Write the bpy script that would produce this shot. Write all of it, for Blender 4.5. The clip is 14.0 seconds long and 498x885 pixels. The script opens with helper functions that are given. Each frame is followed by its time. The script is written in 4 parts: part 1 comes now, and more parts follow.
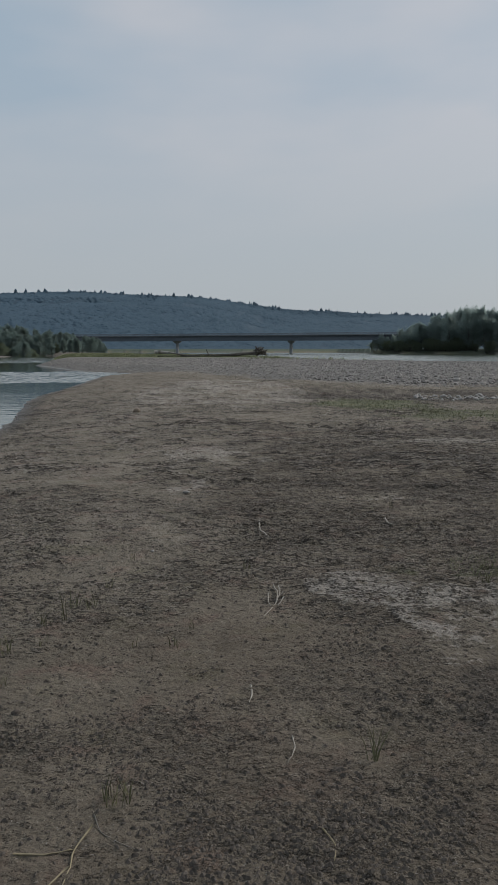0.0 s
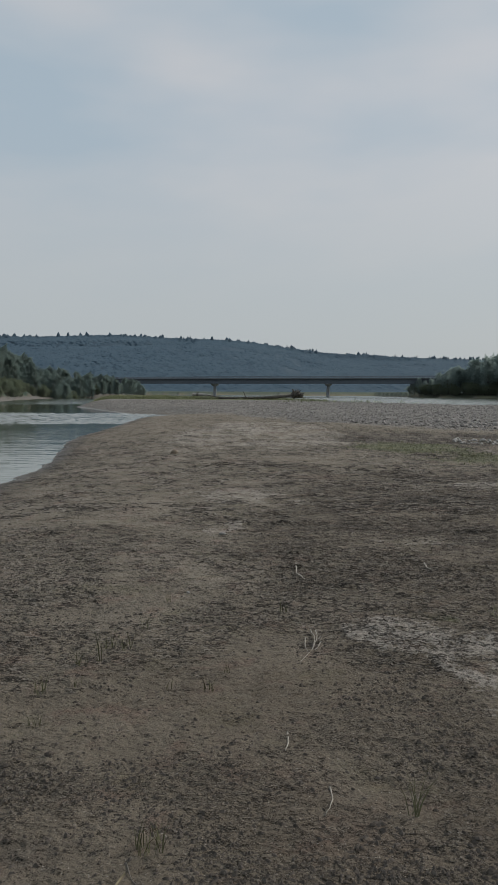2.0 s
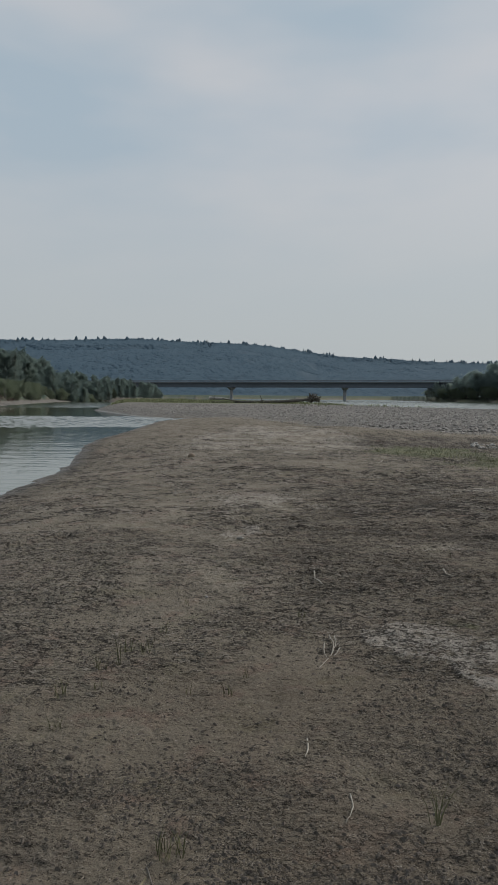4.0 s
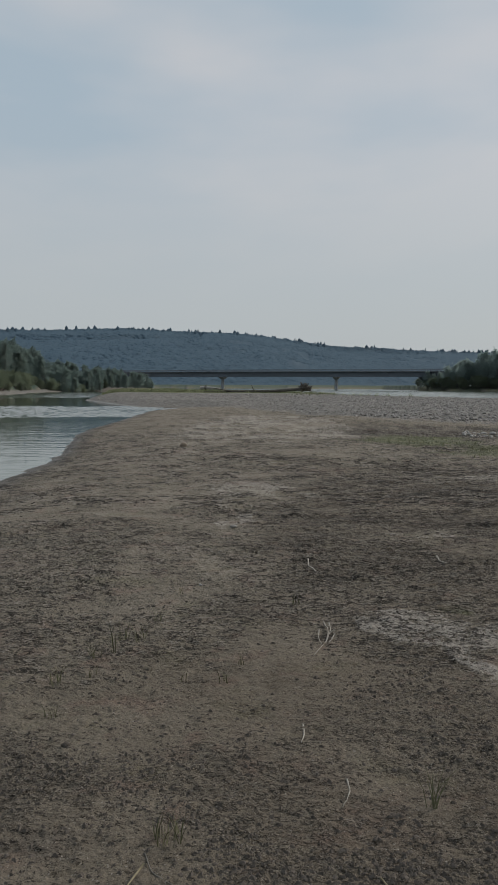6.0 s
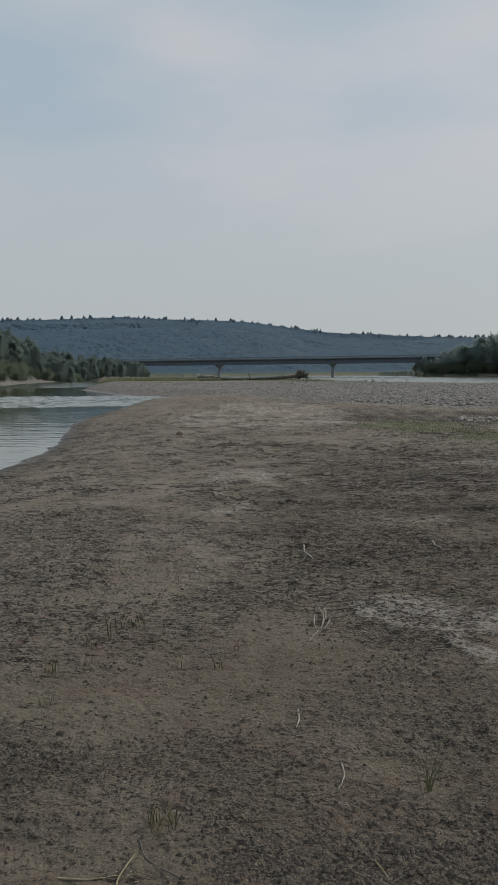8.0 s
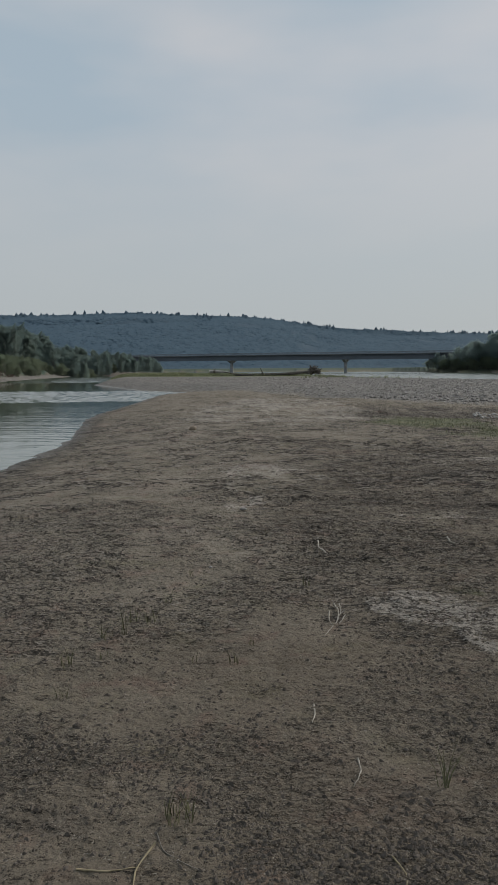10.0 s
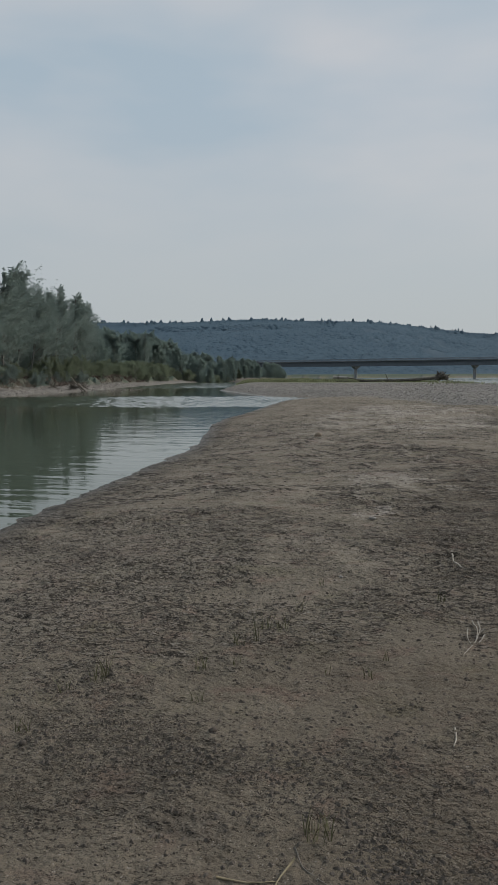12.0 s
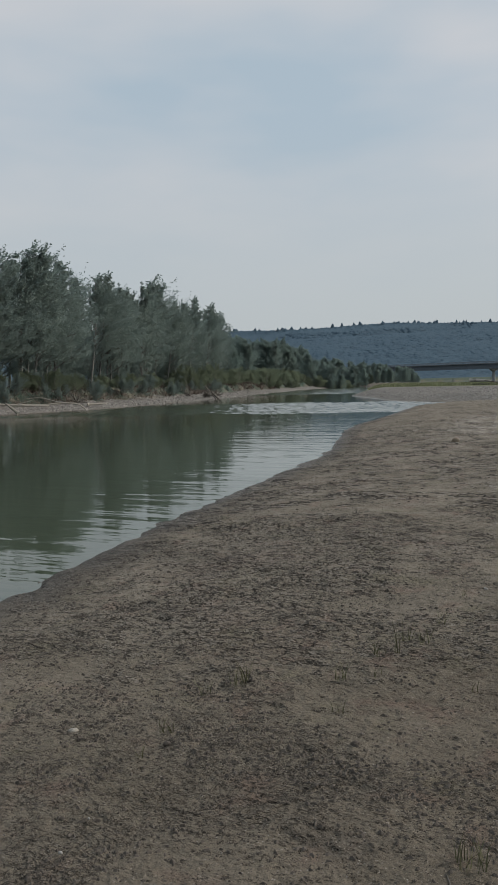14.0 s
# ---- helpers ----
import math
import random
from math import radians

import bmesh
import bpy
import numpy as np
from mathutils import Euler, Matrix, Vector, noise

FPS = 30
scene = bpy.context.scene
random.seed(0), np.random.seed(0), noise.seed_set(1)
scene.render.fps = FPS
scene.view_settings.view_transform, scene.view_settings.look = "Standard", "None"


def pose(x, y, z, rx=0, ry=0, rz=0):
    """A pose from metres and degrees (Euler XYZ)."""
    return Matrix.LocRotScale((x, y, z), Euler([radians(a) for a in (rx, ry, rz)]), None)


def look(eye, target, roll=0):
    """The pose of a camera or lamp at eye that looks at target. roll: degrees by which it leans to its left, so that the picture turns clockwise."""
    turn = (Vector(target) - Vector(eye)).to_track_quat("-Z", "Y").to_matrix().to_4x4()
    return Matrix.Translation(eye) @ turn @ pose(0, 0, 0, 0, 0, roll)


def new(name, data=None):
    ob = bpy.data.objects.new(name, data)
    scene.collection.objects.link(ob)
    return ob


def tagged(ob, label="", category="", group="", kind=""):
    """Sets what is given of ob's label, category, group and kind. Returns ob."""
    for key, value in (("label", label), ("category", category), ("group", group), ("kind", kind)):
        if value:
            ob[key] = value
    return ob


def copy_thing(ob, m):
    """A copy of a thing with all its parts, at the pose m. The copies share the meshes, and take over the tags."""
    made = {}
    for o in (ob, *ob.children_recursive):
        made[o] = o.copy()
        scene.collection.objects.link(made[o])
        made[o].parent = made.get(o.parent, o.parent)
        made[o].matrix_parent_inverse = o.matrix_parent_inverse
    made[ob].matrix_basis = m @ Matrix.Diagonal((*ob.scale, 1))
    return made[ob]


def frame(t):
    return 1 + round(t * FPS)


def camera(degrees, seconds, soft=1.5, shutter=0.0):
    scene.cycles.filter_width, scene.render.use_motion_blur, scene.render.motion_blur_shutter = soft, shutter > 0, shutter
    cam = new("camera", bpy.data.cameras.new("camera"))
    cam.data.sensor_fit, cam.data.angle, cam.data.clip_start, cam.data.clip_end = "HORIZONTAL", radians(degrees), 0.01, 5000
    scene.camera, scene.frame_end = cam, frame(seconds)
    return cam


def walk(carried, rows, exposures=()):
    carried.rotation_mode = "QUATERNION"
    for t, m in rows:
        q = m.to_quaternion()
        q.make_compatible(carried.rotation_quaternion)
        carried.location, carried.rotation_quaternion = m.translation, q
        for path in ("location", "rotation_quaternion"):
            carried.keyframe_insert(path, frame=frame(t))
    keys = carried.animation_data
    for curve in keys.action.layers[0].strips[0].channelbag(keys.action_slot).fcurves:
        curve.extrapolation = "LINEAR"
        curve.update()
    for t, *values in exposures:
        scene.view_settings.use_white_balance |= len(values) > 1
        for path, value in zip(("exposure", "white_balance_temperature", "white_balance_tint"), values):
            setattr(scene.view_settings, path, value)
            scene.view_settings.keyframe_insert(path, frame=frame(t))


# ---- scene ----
cam = camera(37.17, 14.0, 0.7)
PATH = [
    (0.0, pose(0.000, -0.000, 1.600, 82.837, 0.012, 0.000)),
    (0.5, pose(-0.016, 0.002, 1.595, 85.360, -0.493, 0.669)),
    (1.0, pose(-0.003, -0.011, 1.603, 86.281, -0.323, 0.580)),
    (1.5, pose(-0.007, -0.001, 1.588, 86.375, -0.691, 1.369)),
    (2.0, pose(-0.011, 0.005, 1.592, 86.111, -0.306, 2.851)),
    (2.5, pose(-0.016, -0.004, 1.597, 85.937, -0.131, 4.437)),
    (5.0, pose(-0.043, 0.008, 1.600, 86.631, -0.702, 3.705)),
    (5.5, pose(-0.048, 0.011, 1.591, 86.238, -0.523, 3.317)),
    (6.0, pose(-0.048, 0.014, 1.584, 85.591, -0.268, 3.455)),
    (6.5, pose(-0.034, 0.025, 1.580, 85.224, 0.100, 3.506)),
    (7.0, pose(-0.028, 0.020, 1.582, 85.026, 0.373, 3.360)),
    (7.5, pose(-0.022, 0.035, 1.577, 84.820, 0.408, 3.194)),
    (10.0, pose(-0.044, 0.040, 1.567, 84.325, 0.279, 4.153)),
    (10.5, pose(-0.061, 0.047, 1.566, 84.294, 0.257, 5.875)),
    (11.0, pose(-0.086, 0.048, 1.576, 84.386, 0.104, 8.231)),
    (11.5, pose(-0.111, 0.050, 1.580, 84.505, -0.074, 11.012)),
    (12.0, pose(-0.129, 0.068, 1.578, 84.803, 0.218, 13.629)),
    (12.5, pose(-0.127, 0.065, 1.585, 85.186, 0.764, 15.916)),
    (13.0, pose(-0.136, 0.076, 1.585, 85.252, 0.937, 18.695)),
    (13.5, pose(-0.172, 0.089, 1.576, 85.411, 1.208, 21.775)),
    (14.0, pose(-0.181, 0.098, 1.575, 85.413, 1.377, 23.677)),
]
walk(cam, PATH, [(0.0, -0.1, 6300, 11), (1.2, 0.0, 6500, 10), (7.7, 0.0, 6500, 10), (9.9, -0.03, 6500, 10), (10.5, 0.11, 6500, 10), (11.5, 0.06, 6500, 10), (13.2, 0.02, 6500, 10), (14.0, 0.13, 6500, 10)])

# ---- light ----
scene.view_settings.exposure = 0.0
world = bpy.data.worlds.new("hazy_sky")
scene.world = world
world.use_nodes = True
wt = world.node_tree
wt.nodes.clear()
SUN_EL, SUN_AZ = radians(32), radians(58)
sky = wt.nodes.new("ShaderNodeTexSky")
sky.sky_type, sky.sun_disc, sky.sun_elevation, sky.sun_rotation = "NISHITA", False, SUN_EL, SUN_AZ
sky.air_density, sky.dust_density, sky.ozone_density = 1.0, 4.0, 1.5
bg_sky = wt.nodes.new("ShaderNodeBackground")
bg_sky.inputs[1].default_value = 0.11
wt.links.new(sky.outputs[0], bg_sky.inputs[0])
tc = wt.nodes.new("ShaderNodeTexCoord")
mp = wt.nodes.new("ShaderNodeMapping")
mp.inputs["Scale"].default_value = (1.0, 1.0, 3.0)
mp.inputs["Location"].default_value = (0.35, 0.1, 0.62)
wt.links.new(tc.outputs["Generated"], mp.inputs[0])
cl = wt.nodes.new("ShaderNodeTexNoise")
cl.inputs["Scale"].default_value, cl.inputs["Detail"].default_value, cl.inputs["Roughness"].default_value = 2.1, 4.0, 0.45
wt.links.new(mp.outputs[0], cl.inputs["Vector"])
ramp = wt.nodes.new("ShaderNodeValToRGB")
ramp.color_ramp.elements[0].position, ramp.color_ramp.elements[0].color = 0.40, (0.385, 0.470, 0.540, 1)
ramp.color_ramp.elements[1].position, ramp.color_ramp.elements[1].color = 0.62, (0.535, 0.555, 0.580, 1)
wt.links.new(cl.outputs["Fac"], ramp.inputs[0])
bg_haze = wt.nodes.new("ShaderNodeBackground")
bg_haze.inputs[1].default_value = 1.0
# smoke evens the sky out towards the horizon
axes = wt.nodes.new("ShaderNodeSeparateXYZ")
wt.links.new(tc.outputs["Generated"], axes.inputs[0])
lift = wt.nodes.new("ShaderNodeMapRange")
lift.interpolation_type = "SMOOTHSTEP"
lift.inputs["From Min"].default_value, lift.inputs["From Max"].default_value = 0.05, 0.36
wt.links.new(axes.outputs[2], lift.inputs["Value"])
tone = wt.nodes.new("ShaderNodeMix")
tone.data_type = "RGBA"
tone.inputs[6].default_value = (0.452, 0.492, 0.512, 1)
wt.links.new(lift.outputs[0], tone.inputs[0])
wt.links.new(ramp.outputs[0], tone.inputs[7])
wt.links.new(tone.outputs[2], bg_haze.inputs[0])
mixw = wt.nodes.new("ShaderNodeMixShader")
mixw.inputs[0].default_value = 0.92
wt.links.new(bg_sky.outputs[0], mixw.inputs[1])
wt.links.new(bg_haze.outputs[0], mixw.inputs[2])
outw = wt.nodes.new("ShaderNodeOutputWorld")
wt.links.new(mixw.outputs[0], outw.inputs[0])
sun = new("sun", bpy.data.lights.new("sun", "SUN"))
sun.data.energy, sun.data.angle, sun.data.color = 2.15, radians(7), (1.0, 0.92, 0.82)
sun.matrix_world = look((math.sin(SUN_AZ) * 60, math.cos(SUN_AZ) * 60, math.tan(SUN_EL) * 60), (0, 0, 0))

# ---- materials ----


def material(name, rough=0.9, metal=0.0, spec=0.3):
    m = bpy.data.materials.new(name)
    m.use_nodes = True
    b = m.node_tree.nodes["Principled BSDF"]
    b.inputs["Roughness"].default_value = rough
    b.inputs["Metallic"].default_value = metal
    b.inputs["Specular IOR Level"].default_value = spec
    return m, m.node_tree, b


def add_noise(nt, scale, detail=3.0, rough=0.55, stretch=None):
    c = nt.nodes.new("ShaderNodeTexCoord")
    n = nt.nodes.new("ShaderNodeTexNoise")
    n.inputs["Scale"].default_value, n.inputs["Detail"].default_value, n.inputs["Roughness"].default_value = scale, detail, rough
    if stretch:
        q = nt.nodes.new("ShaderNodeMapping")
        q.inputs["Scale"].default_value = stretch
        nt.links.new(c.outputs["Object"], q.inputs[0])
        nt.links.new(q.outputs[0], n.inputs["Vector"])
    else:
        nt.links.new(c.outputs["Object"], n.inputs["Vector"])
    return n.outputs["Fac"]


def add_ramp(nt, fac, stops):
    r = nt.nodes.new("ShaderNodeValToRGB")
    e = r.color_ramp.elements
    while len(e) < len(stops):
        e.new(0.5)
    for k, (pos, col) in enumerate(stops):
        e[k].position, e[k].color = pos, (*col, 1)
    nt.links.new(fac, r.inputs[0])
    return r.outputs[0]


def add_mix(nt, fac, a, b, kind="MIX"):
    m = nt.nodes.new("ShaderNodeMix")
    m.data_type, m.blend_type = "RGBA", kind
    for sock, v in ((m.inputs[0], fac), (m.inputs[6], a), (m.inputs[7], b)):
        if isinstance(v, (int, float)):
            sock.default_value = v
        elif isinstance(v, tuple):
            sock.default_value = (*v, 1)
        else:
            nt.links.new(v, sock)
    return m.outputs[2]


def add_math(nt, op, a, b=0.0, clamp=False):
    m = nt.nodes.new("ShaderNodeMath")
    m.operation, m.use_clamp = op, clamp
    for sock, v in ((m.inputs[0], a), (m.inputs[1], b)):
        if isinstance(v, (int, float)):
            sock.default_value = v
        else:
            nt.links.new(v, sock)
    return m.outputs[0]


def add_bump(nt, bsdf, height, strength, distance):
    b = nt.nodes.new("ShaderNodeBump")
    b.inputs["Strength"].default_value, b.inputs["Distance"].default_value = strength, distance
    nt.links.new(height, b.inputs["Height"])
    nt.links.new(b.outputs[0], bsdf.inputs["Normal"])
    return b


def add_attr(nt, name):
    a = nt.nodes.new("ShaderNodeAttribute")
    a.attribute_name = name
    return a.outputs["Fac"]


def simple(name, dark, light, scale, rough=0.9, bump=0.4, dist=0.01, spec=0.3, stretch=None, vary=0.25, island=False):
    """A surface of two tones mixed by noise, varied from object to object (or island to island)."""
    m, nt, b = material(name, rough, 0.0, spec)
    n = add_noise(nt, scale, 4.0, 0.6, stretch)
    col = add_ramp(nt, n, [(0.3, dark), (0.7, light)])
    if vary:
        if island:
            g = nt.nodes.new("ShaderNodeNewGeometry")
            rnd = g.outputs["Random Per Island"]
        else:
            g = nt.nodes.new("ShaderNodeObjectInfo")
            rnd = g.outputs["Random"]
        k = add_math(nt, "MULTIPLY_ADD", rnd, 2 * vary)
        k.node.inputs[2].default_value = 1 - vary
        h = nt.nodes.new("ShaderNodeHueSaturation")
        nt.links.new(k, h.inputs["Value"])
        nt.links.new(col, h.inputs["Color"])
        col = h.outputs[0]
    nt.links.new(col, b.inputs["Base Color"])
    if bump:
        add_bump(nt, b, n, bump, dist)
    return m


def mud_material():
    m, nt, b = material("dried_river_mud", 0.92, 0.0, 0.2)
    big = add_noise(nt, 0.55, 4.0, 0.6)
    mid = add_noise(nt, 5.0, 5.0, 0.65)
    fine = add_noise(nt, 150.0, 4.0, 0.65)
    lump, trod = add_attr(nt, "lump"), add_attr(nt, "trod")
    mud = add_ramp(nt, big, [(0.30, (0.150, 0.130, 0.098)), (0.43, (0.172, 0.150, 0.118)), (0.55, (0.198, 0.174, 0.138)), (0.68, (0.186, 0.150, 0.122))])
    mud = add_mix(nt, add_ramp(nt, mid, [(0.42, (0, 0, 0)), (0.75, (0.5, 0.5, 0.5))]), mud, (0.240, 0.208, 0.164))
    red = add_ramp(nt, add_noise(nt, 3.1, 5.0, 0.65), [(0.55, (0, 0, 0)), (0.68, (0.6, 0.6, 0.6))])
    mud = add_mix(nt, red, mud, (0.205, 0.146, 0.118))
    olive = add_ramp(nt, add_noise(nt, 1.9, 5.0, 0.65), [(0.56, (0, 0, 0)), (0.72, (0.45, 0.45, 0.45))])
    mud = add_mix(nt, olive, mud, (0.150, 0.142, 0.082))
    # near mud painted dimmer for lack of grazing sheen; middle of the bar is moist
    mud = add_mix(nt, add_attr(nt, "near_dim_moist"), add_mix(nt, 1.0, mud, (1.08, 1.075, 1.08), "MULTIPLY"), add_mix(nt, 1.0, mud, (0.70, 0.66, 0.63), "MULTIPLY"))
    crust = add_ramp(nt, mid, [(0.3, (0.290, 0.262, 0.228)), (0.7, (0.410, 0.378, 0.335))])
    skin = add_math(nt, "ADD", add_math(nt, "MULTIPLY", add_attr(nt, "crust"), 0.66), add_math(nt, "ADD", add_math(nt, "MULTIPLY", add_noise(nt, 4.0, 8.0, 0.74), 1.7), add_math(nt, "MULTIPLY", add_noise(nt, 21.0, 6.0, 0.7), 1.6)))
    skin = add_ramp(nt, add_math(nt, "DIVIDE", skin, 3.0), [(0.69, (0, 0, 0)), (0.76, (1, 1, 1))])
    col = add_mix(nt, add_math(nt, "MULTIPLY", skin, 0.72), mud, crust)
    col = add_mix(nt, add_attr(nt, "damp"), col, add_ramp(nt, mid, [(0.3, (0.066, 0.057, 0.047)), (0.7, (0.108, 0.094, 0.079))]))
    # chips and broken flakes: darker moist soil under the dried skin, in clusters
    keepout = add_math(nt, "SUBTRACT", 1.0, add_attr(nt, "gravel"), True)
    soil_and_shade = add_ramp(nt, mid, [(0.3, (0.020, 0.017, 0.015)), (0.7, (0.042, 0.036, 0.030))])
    flock = add_math(nt, "MULTIPLY", add_math(nt, "SUBTRACT", add_noise(nt, 1.3, 5.0, 0.68), 0.5), 0.36)
    f1 = add_math(nt, "ADD", add_math(nt, "ADD", add_noise(nt, 30.0, 6.0, 0.80, (0.7, 1.5, 1)), add_math(nt, "MULTIPLY", lump, 0.07)), flock)
    f1 = add_ramp(nt, f1, [(0.615, (0, 0, 0)), (0.635, (1, 1, 1))])
    f2 = add_math(nt, "ADD", add_math(nt, "ADD", add_noise(nt, 92.0, 3.0, 0.62), add_math(nt, "MULTIPLY", lump, 0.03)), flock)
    f2 = add_ramp(nt, f2, [(0.640, (0, 0, 0)), (0.657, (1, 1, 1))])
    f0 = add_math(nt, "ADD", add_noise(nt, 10.0, 8.0, 0.84, (0.55, 1.7, 1)), add_math(nt, "MULTIPLY", trod, 0.10))
    f0 = add_ramp(nt, f0, [(0.600, (0, 0, 0)), (0.625, (1, 1, 1))])
    flake = add_math(nt, "MULTIPLY", add_math(nt, "MAXIMUM", add_math(nt, "MAXIMUM", f1, f2), f0), keepout)
    pale = add_ramp(nt, add_noise(nt, 13.0, 7.0, 0.80, (0.55, 1.7, 1)), [(0.56, (0, 0, 0)), (0.61, (1, 1, 1))])
    col = add_mix(nt, add_math(nt, "MULTIPLY", pale, add_math(nt, "ADD", add_math(nt, "MULTIPLY", trod, 0.55), 0.12)), col, crust)
    col = add_mix(nt, add_math(nt, "MULTIPLY", flake, 0.88), col, soil_and_shade)
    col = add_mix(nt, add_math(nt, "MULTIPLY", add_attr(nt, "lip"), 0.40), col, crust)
    # at the lip feet the dark soil colour also stands for crevice shade
    col = add_mix(nt, add_math(nt, "MULTIPLY", add_attr(nt, "pit"), 0.45), col, soil_and_shade)
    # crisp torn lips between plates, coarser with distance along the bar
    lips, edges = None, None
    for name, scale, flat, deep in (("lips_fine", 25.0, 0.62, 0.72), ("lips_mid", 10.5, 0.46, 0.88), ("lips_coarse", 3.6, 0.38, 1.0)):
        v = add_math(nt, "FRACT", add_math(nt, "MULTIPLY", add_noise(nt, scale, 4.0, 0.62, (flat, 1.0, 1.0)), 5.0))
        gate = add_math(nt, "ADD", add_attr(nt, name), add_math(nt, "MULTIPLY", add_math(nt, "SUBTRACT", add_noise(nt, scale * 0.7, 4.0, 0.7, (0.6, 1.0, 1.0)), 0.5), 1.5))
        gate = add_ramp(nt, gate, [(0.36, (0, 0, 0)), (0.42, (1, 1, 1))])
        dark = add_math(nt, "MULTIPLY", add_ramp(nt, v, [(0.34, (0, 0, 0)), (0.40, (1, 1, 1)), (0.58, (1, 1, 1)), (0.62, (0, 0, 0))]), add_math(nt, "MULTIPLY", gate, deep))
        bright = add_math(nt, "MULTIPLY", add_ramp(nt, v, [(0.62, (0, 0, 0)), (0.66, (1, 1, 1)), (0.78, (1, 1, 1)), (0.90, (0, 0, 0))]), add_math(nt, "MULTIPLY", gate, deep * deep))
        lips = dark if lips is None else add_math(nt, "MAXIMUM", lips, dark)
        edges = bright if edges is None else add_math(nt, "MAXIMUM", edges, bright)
    # pale highlight painted along the upper edge of each lip
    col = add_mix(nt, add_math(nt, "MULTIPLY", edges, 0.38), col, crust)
    # shade under each lip, painted with the dark soil colour
    col = add_mix(nt, add_math(nt, "MULTIPLY", lips, 0.88), col, soil_and_shade)
    chips = add_noise(nt, 85.0, 3.0, 0.6)
    col = add_mix(nt, add_math(nt, "MULTIPLY", add_ramp(nt, chips, [(0.335, (0.6, 0.6, 0.6)), (0.355, (0, 0, 0))]), keepout), col, crust)
    vor = nt.nodes.new("ShaderNodeTexVoronoi")
    vor.inputs["Scale"].default_value = 6.0
    c = nt.nodes.new("ShaderNodeTexCoord")
    nt.links.new(c.outputs["Object"], vor.inputs["Vector"])
    stones = add_ramp(nt, vor.outputs["Color"], [(0.15, (0.11, 0.10, 0.088)), (0.5, (0.18, 0.167, 0.15)), (0.9, (0.26, 0.245, 0.225))])
    col = add_mix(nt, add_attr(nt, "gravel"), col, stones)
    grass = add_ramp(nt, mid, [(0.3, (0.060, 0.075, 0.030)), (0.7, (0.13, 0.15, 0.06))])
    col = add_mix(nt, add_attr(nt, "green"), col, grass)
    woods = add_ramp(nt, add_noise(nt, 0.05, 5.0, 0.7), [(0.3, (0.045, 0.07, 0.055)), (0.7, (0.075, 0.105, 0.08))])
    col = add_mix(nt, add_attr(nt, "wood"), col, woods)
    speck = add_ramp(nt, fine, [(0.34, (0.66, 0.65, 0.63)), (0.44, (0.97, 0.97, 0.97)), (0.58, (1.03, 1.03, 1.03)), (0.70, (1.28, 1.26, 1.22))])
    col = add_mix(nt, 1.0, col, speck, "MULTIPLY")
    blotch = add_ramp(nt, add_noise(nt, 16.0, 5.0, 0.7), [(0.30, (0.86, 0.85, 0.84)), (0.45, (1, 1, 1)), (0.60, (1, 1, 1)), (0.74, (1.12, 1.11, 1.09))])
    col = add_mix(nt, 1.0, col, blotch, "MULTIPLY")
    # distance haze is put into the hill colours as blue
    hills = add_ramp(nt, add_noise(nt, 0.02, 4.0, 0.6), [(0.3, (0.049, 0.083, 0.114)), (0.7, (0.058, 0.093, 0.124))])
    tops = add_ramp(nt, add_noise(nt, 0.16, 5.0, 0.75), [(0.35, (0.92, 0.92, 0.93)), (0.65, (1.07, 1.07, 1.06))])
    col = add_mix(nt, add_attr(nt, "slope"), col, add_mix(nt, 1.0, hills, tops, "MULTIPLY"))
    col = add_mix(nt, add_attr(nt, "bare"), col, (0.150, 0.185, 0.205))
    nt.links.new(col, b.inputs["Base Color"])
    h = add_math(nt, "ADD", add_math(nt, "MULTIPLY", fine, 0.45), add_math(nt, "MULTIPLY", add_noise(nt, 40.0, 5.0, 0.7), 0.9))
    h = add_math(nt, "SUBTRACT", h, add_math(nt, "ADD", add_math(nt, "MULTIPLY", flake, 0.45), add_math(nt, "MULTIPLY", f0, 0.4)))
    h = add_math(nt, "ADD", add_math(nt, "SUBTRACT", h, lips), edges)
    add_bump(nt, b, h, 1.0, 0.014)
    wet = add_math(nt, "MULTIPLY_ADD", add_attr(nt, "wet"), -0.55)
    wet.node.inputs[2].default_value = 0.92
    nt.links.new(wet, b.inputs["Roughness"])
    return m


def water_material():
    m, nt, b = material("silty_green_river_water", 0.02, 0.0, 0.5)
    b.inputs["IOR"].default_value = 1.6
    tone = add_noise(nt, 0.12, 3.0, 0.5)
    nt.links.new(add_ramp(nt, tone, [(0.3, (0.050, 0.065, 0.043)), (0.7, (0.061, 0.077, 0.050))]), b.inputs["Base Color"])
    # long swells and small ripples
    swell = add_noise(nt, 0.9, 2.0, 0.5, (0.55, 2.2, 1))
    ripple = add_noise(nt, 4.5, 2.0, 0.5, (0.6, 1.9, 1))
    h = add_math(nt, "ADD", add_math(nt, "MULTIPLY", swell, 0.012), add_math(nt, "MULTIPLY", ripple, 0.0022))
    add_bump(nt, b, h, 1.0, 1.0)
    gloss = add_math(nt, "MULTIPLY_ADD", add_attr(nt, "chop"), 0.16)
    gloss.node.inputs[2].default_value = 0.02
    nt.links.new(gloss, b.inputs["Roughness"])
    return m


MUD = mud_material()
WATER = water_material()
STONE = simple("river_stone", (0.17, 0.155, 0.142), (0.30, 0.278, 0.255), 9.0, 0.85, 0.3, 0.01, vary=0.35)
STONE_STUFF = simple("river_gravel", (0.17, 0.155, 0.142), (0.30, 0.278, 0.255), 5.0, 0.88, 0.3, 0.01, vary=0.4, island=True)
